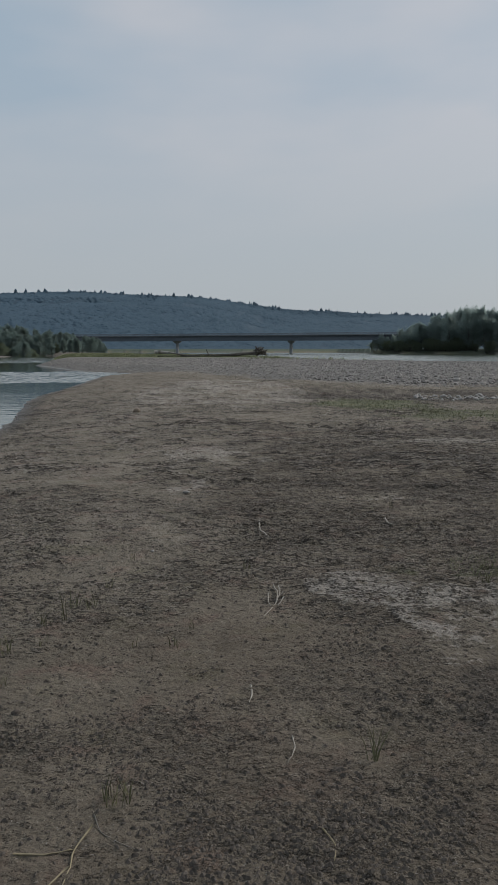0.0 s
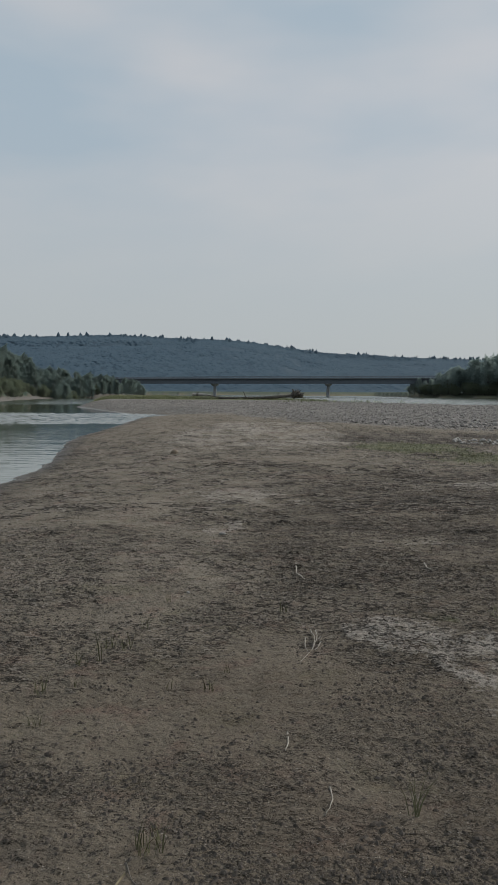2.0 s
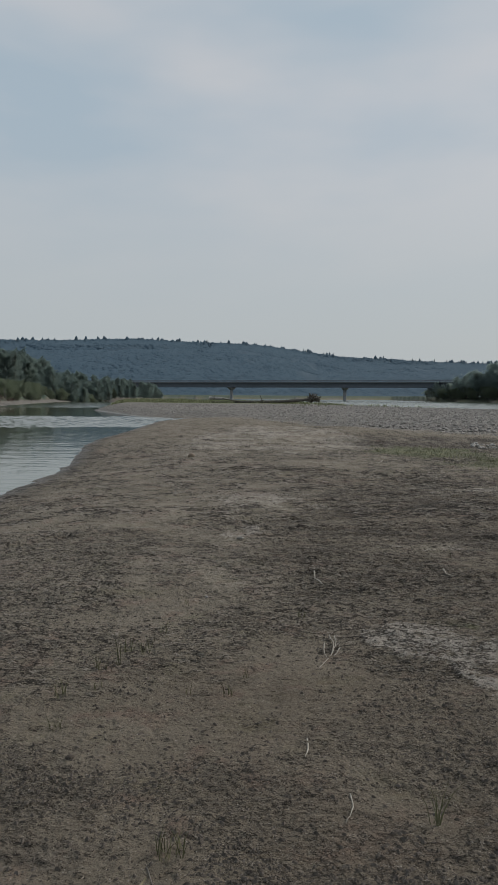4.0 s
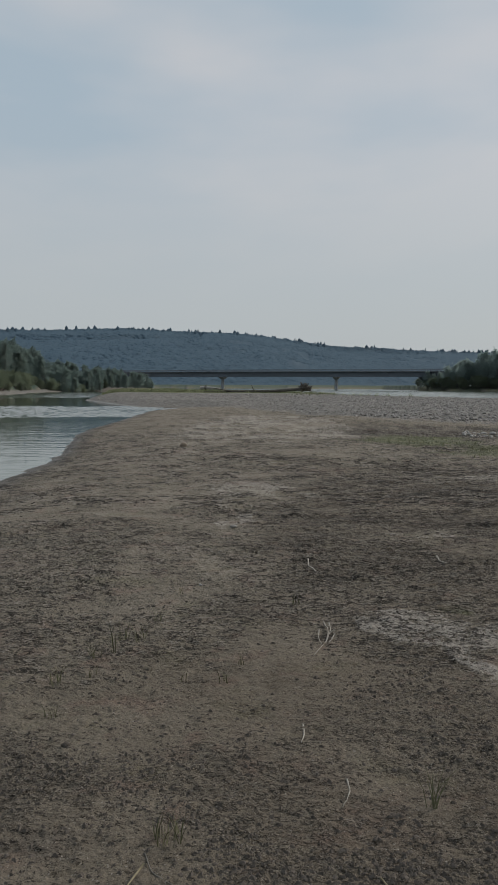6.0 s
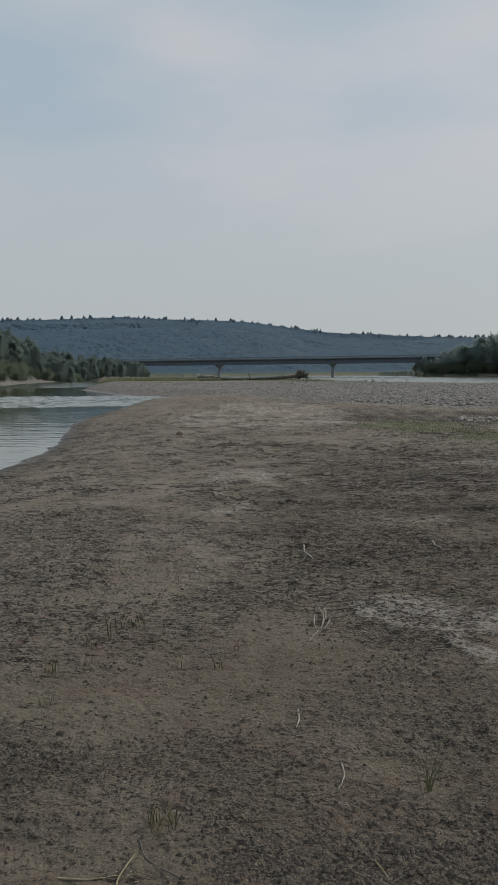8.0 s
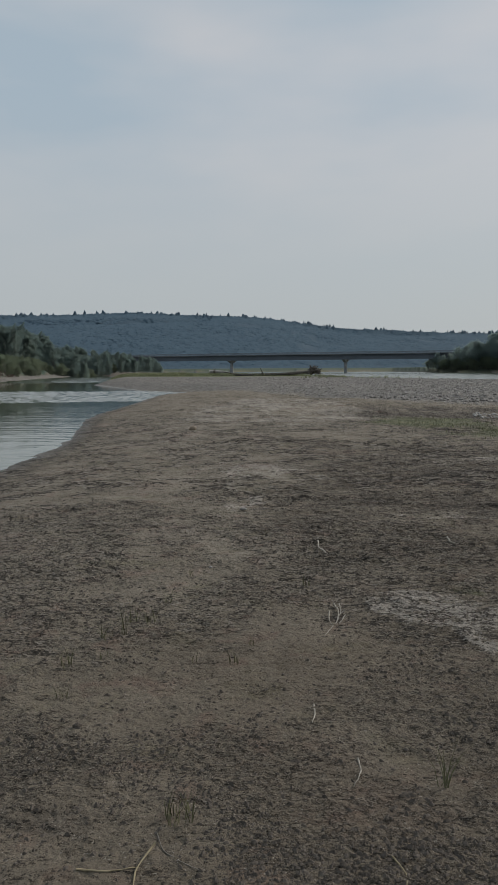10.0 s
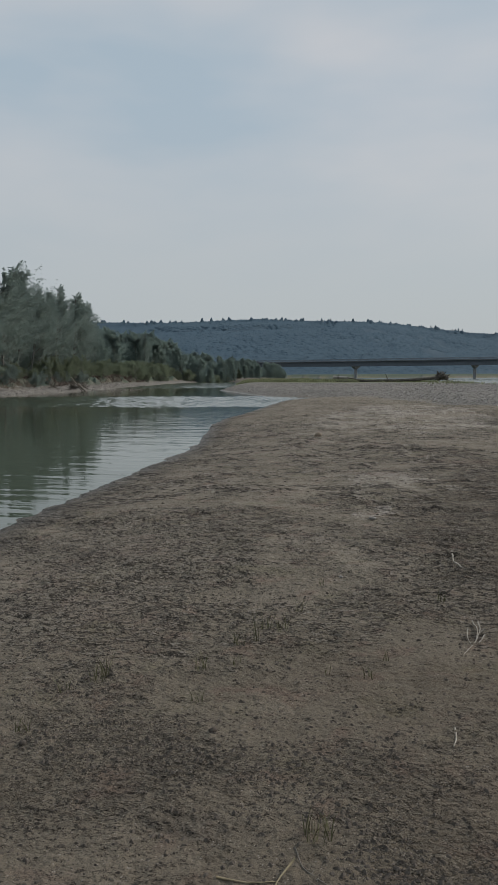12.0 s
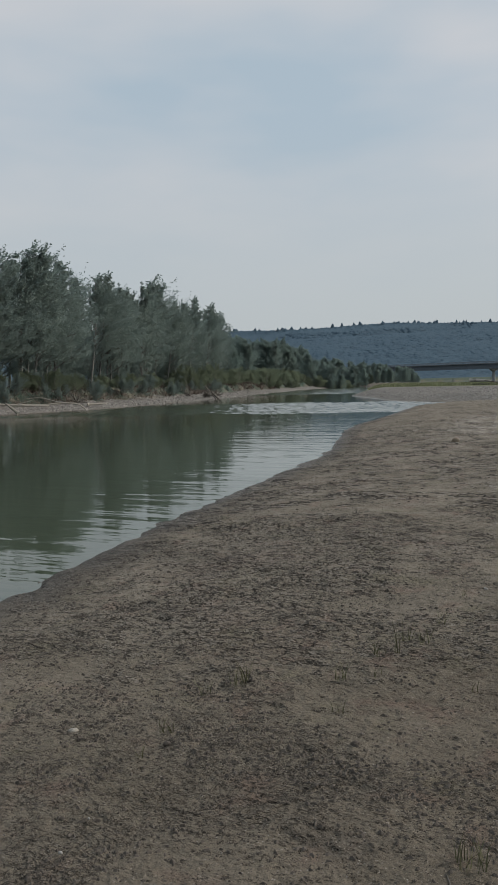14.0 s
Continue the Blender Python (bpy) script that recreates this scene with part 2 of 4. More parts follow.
STONE_PALE = simple("pale_cobble", (0.25, 0.238, 0.22), (0.38, 0.365, 0.34), 12.0, 0.8, 0.3, 0.01, vary=0.25)
STONE_BROWN = simple("brown_stone", (0.17, 0.135, 0.10), (0.27, 0.22, 0.17), 14.0, 0.85, 0.4, 0.01, vary=0)
CLOD = simple("mud_clod", (0.055, 0.047, 0.040), (0.115, 0.098, 0.082), 40.0, 0.95, 0.6, 0.01, vary=0.2, island=True)
WET_CLOD = simple("wet_mud_clod", (0.018, 0.016, 0.014), (0.045, 0.040, 0.034), 30.0, 0.45, 0.5, 0.01, spec=0.5, vary=0.2, island=True)
BRUSH = simple("dry_brown_brush", (0.115, 0.088, 0.074), (0.200, 0.160, 0.135), 3.0, 0.9, 0, vary=0.3, island=True)
DRIFT = simple("bleached_driftwood", (0.22, 0.20, 0.165), (0.40, 0.37, 0.32), 22.0, 0.85, 0.5, 0.006, vary=0.15, stretch=(1, 1, 0.15))
DRIFT_DARK = simple("weathered_log", (0.075, 0.066, 0.057), (0.21, 0.19, 0.165), 4.0, 0.9, 0.6, 0.02, vary=0.2)
STRAW = simple("dry_stalk", (0.20, 0.165, 0.10), (0.34, 0.29, 0.19), 30.0, 0.85, 0, vary=0.2)
SEDGE = simple("olive_sedge", (0.085, 0.085, 0.045), (0.15, 0.145, 0.08), 20.0, 0.8, 0, vary=0.25, island=True)
GRASS = simple("bar_grass", (0.165, 0.180, 0.095), (0.26, 0.275, 0.155), 1.5, 0.8, 0, vary=0.25, island=True)
BARK = simple("poplar_bark", (0.11, 0.108, 0.10), (0.23, 0.225, 0.21), 5.0, 0.9, 0.6, 0.02, vary=0.2, stretch=(1, 1, 0.3))


def leafy(name, dark, light, scale, through_light=0.4, vary=0.16):
    """Foliage: two greens, and a share of the light passing through the blades."""
    m = simple(name, dark, light, scale, 0.7, 0, spec=0.12, vary=vary, island=True)
    nt = m.node_tree
    b = nt.nodes["Principled BSDF"]
    tr = nt.nodes.new("ShaderNodeBsdfTranslucent")
    nt.links.new(b.inputs["Base Color"].links[0].from_socket, tr.inputs[0])
    mx = nt.nodes.new("ShaderNodeMixShader")
    mx.inputs[0].default_value = through_light
    nt.links.new(b.outputs[0], mx.inputs[1])
    nt.links.new(tr.outputs[0], mx.inputs[2])
    nt.links.new(mx.outputs[0], nt.nodes["Material Output"].inputs[0])
    up = nt.nodes.new("ShaderNodeCombineXYZ")
    up.inputs[0].default_value, up.inputs[1].default_value, up.inputs[2].default_value = 0.15, -0.25, 0.95
    nt.links.new(up.outputs[0], b.inputs["Normal"])
    return m


LEAF = leafy("poplar_leaf", (0.240, 0.310, 0.288), (0.295, 0.365, 0.330), 0.6, 0.45)
# leaves of the farther trees: haze is painted in as a paler, greyer green
ASPEN = leafy("haze_greyed_aspen_leaf", (0.215, 0.288, 0.265), (0.250, 0.325, 0.298), 0.3, 0.5)
COTTON = leafy("haze_paled_cottonwood_leaf", (0.340, 0.430, 0.410), (0.380, 0.470, 0.440), 0.3, 0.6)
WILLOW = leafy("willow_leaf", (0.195, 0.240, 0.164), (0.245, 0.290, 0.198), 0.5, 0.4)
# far crowns: the blue is haze painted into the base colour
WOODS = leafy("distant_spruce_haze_tint", (0.068, 0.110, 0.147), (0.077, 0.121, 0.158), 0.02, 0.05, 0.04)
STEEL = simple("dark_painted_steel", (0.125, 0.148, 0.180), (0.150, 0.174, 0.205), 0.8, 0.6, 0.1, 0.02, vary=0)
CONCRETE = simple("bridge_concrete", (0.15, 0.165, 0.185), (0.22, 0.235, 0.255), 0.7, 0.85, 0.3, 0.02, vary=0.1)
PIER = simple("pale_pier_concrete", (0.27, 0.28, 0.29), (0.38, 0.39, 0.40), 0.7, 0.85, 0.3, 0.02, vary=0.1)

# ---- shape of the land ----


def lattice(ix, iy, seed):
    n = (ix.astype(np.int64) * 374761393 + iy.astype(np.int64) * 668265263 + seed * 974634777) & 0x7FFFFFFF
    n = ((n ^ (n >> 13)) * 1274126177) & 0x7FFFFFFF
    n = ((n ^ (n >> 16)) * 1103515245 + 12345) & 0x7FFFFFFF
    return ((n >> 8) & 0xFFFF) / 65535.0


def grain(x, y, size, seed=0):
    """Smooth random values from 0 to 1 with features of that size in metres."""
    u, v = x / size + seed * 17.3, y / size - seed * 9.1
    iu, iv = np.floor(u), np.floor(v)
    fu, fv = u - iu, v - iv
    fu, fv = fu * fu * fu * (fu * (fu * 6 - 15) + 10), fv * fv * fv * (fv * (fv * 6 - 15) + 10)
    a, b = lattice(iu, iv, seed), lattice(iu + 1, iv, seed)
    c, d = lattice(iu, iv + 1, seed), lattice(iu + 1, iv + 1, seed)
    return (a + (b - a) * fu) * (1 - fv) + (c + (d - c) * fu) * fv


def layers(x, y, size, octaves=4, seed=0, keep=0.5):
    total, amp, norm = 0.0, 1.0, 0.0
    for k in range(octaves):
        cs, sn = math.cos(0.6 * k + seed), math.sin(0.6 * k + seed)
        total = total + amp * grain(x * cs - y * sn, x * sn + y * cs, size / 2 ** k, seed + 31 * k)
        norm, amp = norm + amp, amp * keep
    return total / norm


def step(a, b, v):
    t = np.clip((v - a) / (b - a), 0, 1)
    return t * t * (3 - 2 * t)


LEVEL = -0.35
# the near shore of the side channel, its far bank, and the two shores of the main river
SHORE_Y = [-300, -40, -10, 0, 5.2, 6.6, 8.5, 10.4, 12.7, 14.8, 17.6, 18.9, 20.2, 22.5, 25.2, 28.8, 31.5, 36.6, 43, 51, 55, 59, 62, 66, 83, 90, 118, 153, 200, 230, 300, 420]
SHORE_X = [-40, -9, -5.2, -4.85, -4.88, -5.15, -5.37, -5.55, -5.68, -5.85, -6.1, -6.32, -6.5, -7.05, -7.75, -8.5, -8.85, -9.2, -9.7, -10.4, -10.6, -8.0, -10.6, -14.8, -22.4, -25.7, -32, -40, -52, -62, -95, -150]
BANK_Y = [-300, -60, 0, 30, 41.6, 53, 67.5, 80, 101, 148, 172, 200, 230, 300, 420]
BANK_X = [-75, -50, -42, -39, -38, -36.6, -38.9, -41.3, -45.5, -54.8, -58.5, -63, -76, -112, -170]
NEAR_X = [-900, -120, -60, -34, -25, -10, 0, 8, 17, 40, 100, 300, 2000]
NEAR_Y = [700, 425, 300, 230, 178, 150, 132, 112, 94, 80, 72, 62, 40]
FAR_X = [-900, -120, -60, 0, 52, 54, 58, 74, 97, 150, 300, 2000]
FAR_Y = [760, 520, 455, 435, 430, 330, 306, 288, 268, 228, 170, 120]
HILL_AZ = [-180, -75, -45, -28, -18.7, -13, -10, -7, -4.5, -2.5, 0, 3, 7, 10, 13, 40, 180]
HILL_FROM = [900, 800, 600, 620, 634, 651, 668, 684, 703, 721, 742, 777, 843, 889, 924, 950, 900]
HILL_EL = [0.02, 0.04, 0.062, 0.064, 0.0645, 0.0676, 0.0662, 0.0650, 0.0637, 0.0611, 0.0550, 0.0481, 0.0452, 0.0421, 0.0400, 0.032, 0.02]


def shore_side(x, y):
    """How far inland on the bar, and on the far bank, from the side channel's edges."""
    wob = (layers(x, y, 1.3, 3, 5) - 0.5) * 0.22 + (grain(x, y, 0.30, 8) - 0.5) * 0.16
    near = (x - np.interp(y, SHORE_Y, SHORE_X)) * 0.92 + wob
    wob2 = (layers(x, y, 6.0, 3, 6) - 0.5) * 2.2
    far = (np.interp(y, BANK_Y, BANK_X) - x) * 0.95 + wob2
    return near, far


def river_side(x, y):
    wob = (layers(x, y, 9.0, 3, 7) - 0.5) * 5.0
    return np.interp(x, NEAR_X, NEAR_Y) - y + wob, y - np.interp(x, FAR_X, FAR_Y) + wob


def hill(x, y):
    r, az = np.hypot(x, y), np.degrees(np.arctan2(x, y))
    start = np.interp(az, HILL_AZ, HILL_FROM)
    run = 430.0
    top = np.interp(az, HILL_AZ, HILL_EL) * (start + run)
    rough = 1 + 0.05 * (layers(x, y, 260.0, 4, 12) - 0.5)
    gull = 1 - 0.16 * (1 - step(0.0, 0.35, np.abs(layers(x, y, 190.0, 3, 14) - 0.5) * 2)) * step(start, start + 250, r) * (1 - step(start + 260, start + run, r))
    t = np.clip((r - start) / run, 0, 1)
    return top * rough * gull * (1 - (1 - t) ** 1.7) * (t > 0)


def gravel_front(x):
    return np.interp(x, [-30, -12, 0, 3, 6, 12, 30], [74, 64, 47, 39, 34.5, 33.5, 33])


def spots(x, y, rows, warp=0.5):
    """Ragged patches: rows of centre, half widths and weight."""
    wx = x + (layers(x, y, 0.7, 4, 21) - 0.5) * warp * 2
    wy = y + (layers(x, y, 0.9, 4, 22) - 0.5) * warp * 2
    out = np.zeros_like(x)
    for cx, cy, rx, ry, k in rows:
        d = ((wx - cx) / rx) ** 2 + ((wy - cy) / ry) ** 2
        out = np.maximum(out, k * (1 - step(0.5, 1.25, d)))
    return out


CRUST = [(1.45, 4.65, 0.85, 0.50, 1.15), (0.95, 4.25, 0.34, 0.22, 1.0), (0.85, 3.85, 0.24, 0.14, 0.8), (1.45, 3.95, 0.60, 0.42, 1.15), (-0.85, 11.2, 0.85, 1.1, 0.85), (-0.82, 8.75, 0.32, 0.2, 1.2),
         (1.4, 7.9, 0.5, 0.3, 0.8), (3.9, 13.0, 1.3, 0.55, 1.1), (-1.0, 28, 3.8, 8.5, 1.0), (-3.0, 20, 1.8, 4.0, 0.6),
         (5.2, 20.5, 1.4, 1.2, 0.4), (1.9, 3.2, 0.3, 0.22, 0.6)]
DAMP = [(8.5, 27.5, 7.5, 4.3, 0.85), (1.9, 15.4, 1.5, 0.8, 0.4), (4.2, 15.3, 2.2, 0.45, 0.9), (0.2, 15.8, 1.1, 0.5, 0.4), (1.2, 8.9, 1.5, 0.6, 0.25),
        (2.6, 8.4, 1.2, 0.9, 0.35), (0.0, 12.3, 2.2, 0.9, 0.2), (1.35, 2.9, 0.4, 0.75, 0.55), (2.6, 11.2, 1.7, 0.8, 0.3), (4.5, 10, 1.5, 1.2, 0.3),
        (-0.75, 2.55, 0.25, 0.15, 0.6), (0.3, 42.5, 6.0, 1.6, 0.5)]
GREEN = [(3.6, 22.5, 1.8, 3.2, 0.6), (5.2, 18.2, 1.6, 1.6, 0.5), (1.75, 5.2, 0.4, 0.3, 0.5), (-12, 118, 16, 16, 0.75), (6, 112, 7, 5, 0.5), (-30, 150, 22, 36, 0.8)]


def land(x, y):
    """Height of the ground and the masks of what covers it."""
    near, far = shore_side(x, y)
    rn, rf = river_side(x, y)
    r = np.hypot(x, y)
    close = 1 - step(30, 75, r)
    front = gravel_front(x)
    gravel = step(-1.5, 1.5, y - front + (layers(x, y, 3.0, 3, 3) - 0.5) * 5) * (1 - step(150, 185, y))
    crust, damp, green = spots(x, y, CRUST, 0.9), spots(x, y, DAMP, 0.8), spots(x, y, GREEN, 1.0)
    crust = crust * (0.45 + 0.55 * step(0.36, 0.58, layers(x * 0.8, y, 0.55, 4, 23, 0.6)))
    damp = damp * (0.35 + 0.65 * step(0.35, 0.6, layers(x, y, 0.9, 4, 25, 0.6)))
    # the bar: broad swells, a muddy basin, a gravel bank behind it
    bar = 0.10 * (layers(x, y, 5.0, 3, 1) - 0.5) * step(4, 12, r) + 0.05 * (layers(x, y, 1.4, 3, 2) - 0.5)
    bar = bar - 0.22 * np.exp(-((x - 9) / 7.5) ** 2 - ((y - 27) / 5.0) ** 2)
    bar = bar + 0.16 * np.exp(-((x + 0.5) / 5.0) ** 2 - ((y - 33) / 6.0) ** 2) - 0.25 * np.exp(-((y - 44) / 4.0) ** 2) * (1 - step(2, 8, x))
    bar = bar + 0.36 * step(-0.5, 6.5, y - front) + 0.12 * step(6, 20, y - front)
    ledge = 15.4 + 0.5 * np.sin(x * 1.3) + (layers(x, y, 1.2, 2, 4) - 0.5) * 0.8
    bar = bar - 0.10 * np.exp(-((y - ledge) / 0.45) ** 2) * step(-0.6, 0.8, x) * (1 - step(5.5, 8.0, x))
    # trodden, cracked and lumpy mud
    zone = 0.6 * step(0.28, 0.72, layers(x, y, 2.2, 5, 9, 0.6)) + 0.4 * step(0.35, 0.65, layers(x, y, 0.7, 3, 35))
    lump = (0.22 + 0.60 * zone) * (0.45 + 0.55 * step(4.0, 7.5, y)) * (1 - gravel)
    lump = np.clip(lump + 0.35 * damp, 0, 1) * (1 - 0.15 * np.clip(crust, 0, 1))
    lump = np.clip(lump + 0.22 * step(-1.6, 0.6, x) * step(4.8, 6.5, y) * (1 - step(13, 18, y)) * (1 - 0.7 * np.clip(crust, 0, 1)), 0, 1)
    wx, wy = x + 0.06 * (layers(x, y, 0.10, 2, 27) - 0.5), y + 0.06 * (layers(x, y, 0.10, 2, 28) - 0.5)
    # torn plates: sharp lips between levels, with moist soil and painted crevice shade at the foot of each
    patchy = step(0.40, 0.62, layers(x, y, 0.9, 4, 62, 0.6))
    hold = (0.42 + 0.58 * patchy) * (0.40 + 0.60 * lump) * (1 - gravel)
    rough, pit, lip = 0.0, 0.0, 0.0
    for size, flat, rise, share, key in ((0.075, 0.50, 0.026, 1 - step(3.0, 5.0, r), 63), (0.11, 0.30, 0.050, step(3.0, 5.0, r) * (1 - step(6.5, 9.0, r)), 64), (0.20, 0.20, 0.080, step(6.5, 9.0, r) * (1 - step(12.0, 16.0, r)), 68), (0.50, 0.20, 0.12, step(12.0, 16.0, r), 69)):
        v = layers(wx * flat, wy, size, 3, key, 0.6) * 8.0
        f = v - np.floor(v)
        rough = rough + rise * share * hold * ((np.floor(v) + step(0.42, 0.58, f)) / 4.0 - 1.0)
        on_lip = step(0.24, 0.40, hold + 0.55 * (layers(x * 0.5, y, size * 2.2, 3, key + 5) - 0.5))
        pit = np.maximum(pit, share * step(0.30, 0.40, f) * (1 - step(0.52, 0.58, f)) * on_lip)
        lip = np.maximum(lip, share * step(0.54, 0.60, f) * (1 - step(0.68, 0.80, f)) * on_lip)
    away = step(5.5, 10.0, r)
    crumb = layers(x, y, 0.060, 3, 10, 0.75) - 0.5
    rough = rough + (0.012 + 0.028 * lump) * crumb * (1 - 0.8 * away)
    rough = rough + (0.012 + 0.05 * lump) * (layers(x, y, 0.42, 3, 36, 0.62) - 0.5) * (0.3 + 0.7 * away)
    rough = rough + 0.030 * (layers(x, y, 0.42, 3, 16) - 0.5) + 0.012 * np.clip(crust, 0, 1)
    rough = rough * step(0.8, 1.7, r)
    crust = np.clip(crust, 0, 1)
    bar = bar + rough * close
    bar = bar + gravel * 0.07 * (layers(x, y, 0.45, 2, 17) - 0.5)
    edge = np.minimum(near, rn * 0.6)
    up = 1 - np.exp(-(np.clip(edge, 0, 400) / np.where(near < rn * 0.6, 2.0, 6.0)) ** 1.4)
    lip = 0.022 * step(0.0, 0.10, edge)
    h_bar = LEVEL + lip + (bar - LEVEL - lip) * up + rough * close * 0.5 * (1 - up) * step(0.0, 0.3, edge)
    h_bar = np.where(edge > 0, h_bar, LEVEL + np.maximum(-1.6, 0.22 * edge))
    # the wooded bank across the channel: stony shore, cut bank, flat top
    cut = 4.6 + (layers(x, y, 5.0, 3, 18) - 0.5) * 3.0
    h_far = LEVEL + 0.12 * np.clip(far, 0, 30) * (far < 60) * (1 - step(4, 9, far)) + 1.25 * step(cut, cut + 2.2, far) + 0.7 * step(5, 14, far) + (layers(x, y, 1.1, 5, 19, 0.65) - 0.5) * 0.9 * step(2.0, 5.0, far)
    h_far = np.where(far > 0, h_far, -9)
    # land across the main river
    h_riv = LEVEL + 2.2 * (1 - np.exp(-np.clip(rf, 0, 400) / 9.0)) + (layers(x, y, 8.0, 3, 20) - 0.5) * 0.6 * step(0, 9, rf)
    h_riv = np.where(rf > 0, h_riv, -9)
    h = np.maximum(np.maximum(h_bar, h_far), h_riv) + hill(x, y)
    other = np.maximum(step(0, 1, far), step(0, 1, rf))
    wet = np.clip(1 - edge / 0.55, 0, 1) * (1 - other)
    damp = np.clip(np.maximum(damp * (1 - 0.4 * gravel), np.clip(1.25 - edge / (0.30 + 0.7 * layers(x, y, 1.2, 3, 48)), 0, 1) * 0.9), 0, 1) * (1 - other)
    gravel = np.maximum(gravel * (1 - other), step(0.1, 1.2, far) * (1 - step(cut - 1.0, cut + 0.5, far)))
    gravel = np.maximum(gravel, 0.6 * step(0, 0.5, rf) * (1 - step(0.8, 2.0, rf)))
    wood = np.maximum(step(cut - 0.6, cut + 0.8, far) * (0.35 + 0.65 * step(0.35, 0.55, layers(x, y, 1.1, 4, 34))), 0.8 * step(2, 8, rf))
    green = np.maximum(green * (1 - other), 0.55 * step(0.6, 2.5, rf) * (1 - step(60, 110, rf)))
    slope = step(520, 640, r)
    # the trodden, still moist middle of the bar
    dark = 0.75 * step(-0.6, 1.4, x + 0.04 * y + 2.4 * (layers(x, y, 1.1, 4, 66, 0.6) - 0.5)) * step(4.6, 6.2, r) * (1 - step(12.5, 17.5, y + 3.0 * (layers(x, y, 1.5, 3, 67) - 0.5))) * (1 - np.clip(crust * 1.5, 0, 1))
    az = np.degrees(np.arctan2(x, y))
    bare = 0.28 * step(0.50, 0.60, layers(x, y, 55.0, 4, 33)) * step(-5.0, -3.2, az) * (1 - step(0.0, 1.2, az)) * step(800, 840, r) * (1 - step(900, 970, r))
    # dimming painted around the standing place shares one mask with the moist middle
    return h, {"crust": crust * (1 - other) * (1 - 0.7 * gravel), "damp": damp, "wet": wet, "gravel": gravel * (1 - 0.6 * green), "green": green, "wood": wood * (1 - slope), "slope": slope, "bare": bare, "lump": lump * (1 - other), "pit": pit * (1 - other) * (0.45 + 0.55 * step(2.8, 5.0, r)) * step(0.8, 1.7, r), "lips_fine": 0.9 * hold * (1 - step(3.2, 5.0, r)) * (1 - other), "lips_mid": hold * step(3.2, 5.0, r) * (1 - step(8.0, 11.0, r)) * (1 - other), "lips_coarse": hold * step(8.0, 11.0, r) * (1 - step(24, 32, r)) * (1 - other), "lip": lip * (1 - other) * (0.35 + 0.65 * step(3.0, 6.0, r)), "near_dim_moist": (1 - step(1.6, 7.5, r + 5.0 * (layers(x, y, 1.6, 4, 61, 0.6) - 0.5))) * (0.62 + 0.38 * step(-1.3, 0.0, x)) + dark * (1 - other) * (1 - gravel), "trod": lump * step(3.5, 7.0, r) * (1 - other) * (0.45 + 0.55 * step(-0.8, 1.4, x))}


def height(x, y):
    return float(land(np.array([float(x)]), np.array([float(y)]))[0][0])


def array_mesh(name, verts, faces, smooth=False):
    """A mesh from arrays; all faces have the same number of corners."""
    me = bpy.data.meshes.new(name)
    verts, faces = np.asarray(verts, np.float32), np.asarray(faces, np.int32)
    n, k = faces.shape
    me.vertices.add(len(verts)), me.loops.add(n * k), me.polygons.add(n)
    me.vertices.foreach_set("co", verts.ravel())
    me.loops.foreach_set("vertex_index", faces.ravel())
    me.polygons.foreach_set("loop_start", np.arange(0, n * k, k, dtype=np.int32))
    me.polygons.foreach_set("use_smooth", np.full(n, smooth))
    me.update(calc_edges=True)
    return me


def ground_sheet():
    az = np.radians(np.concatenate([np.arange(-46, 24, 0.0981), np.arange(24, 314, 2.5)]))
    rad = [0.25, 0.7, 1.1, 1.4, 1.6, 1.75]
    while rad[-1] < 4600:
        r = rad[-1]
        rad.append(r + (min(r * r * 1.6 / 2098, 0.4) if r < 70 else r * 0.008 if r < 250 else r * 0.035))
    rad = np.array(rad)
    R, A = np.meshgrid(rad, az, indexing="ij")
    X, Y = (R * np.sin(A)).ravel(), (R * np.cos(A)).ravel()
    h, masks = land(X, Y)
    nr, na = len(rad), len(az)
    i = np.arange(nr - 1)[:, None] * na
    j = np.arange(na)[None, :]
    k = (j + 1) % na
    faces = np.stack([i + j, i + na + j, i + na + k, i + k], -1).reshape(-1, 4)
    faces = faces[:, ::-1]
    verts = np.stack([X, Y, h], -1)
    # close the middle
    mid = len(verts)
    verts = np.vstack([verts, [[0, 0, height(0, 0)]]])
    faces = np.vstack([faces, np.stack([np.full(na // 2, mid), np.arange(0, na - 1, 2)[: na // 2], np.arange(1, na, 2)[: na // 2], np.arange(2, na + 1, 2)[: na // 2] % na], -1)[:, ::-1]])
    me = array_mesh("ground", verts, faces, True)
    for name, v in masks.items():
        a = me.attributes.new(name, "FLOAT", "POINT")
        a.data.foreach_set("value", np.append(v, 0).astype(np.float32))
    flat = np.ones(len(faces), bool)
    flat[: (nr - 1) * na] = np.repeat(rad[:-1] > 45, na)
    me.polygons.foreach_set("use_smooth", flat)
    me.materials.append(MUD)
    return tagged(new("ground", me), "dried grey-brown river mud bar with gravel", "ground", kind="structure")


ground = ground_sheet()


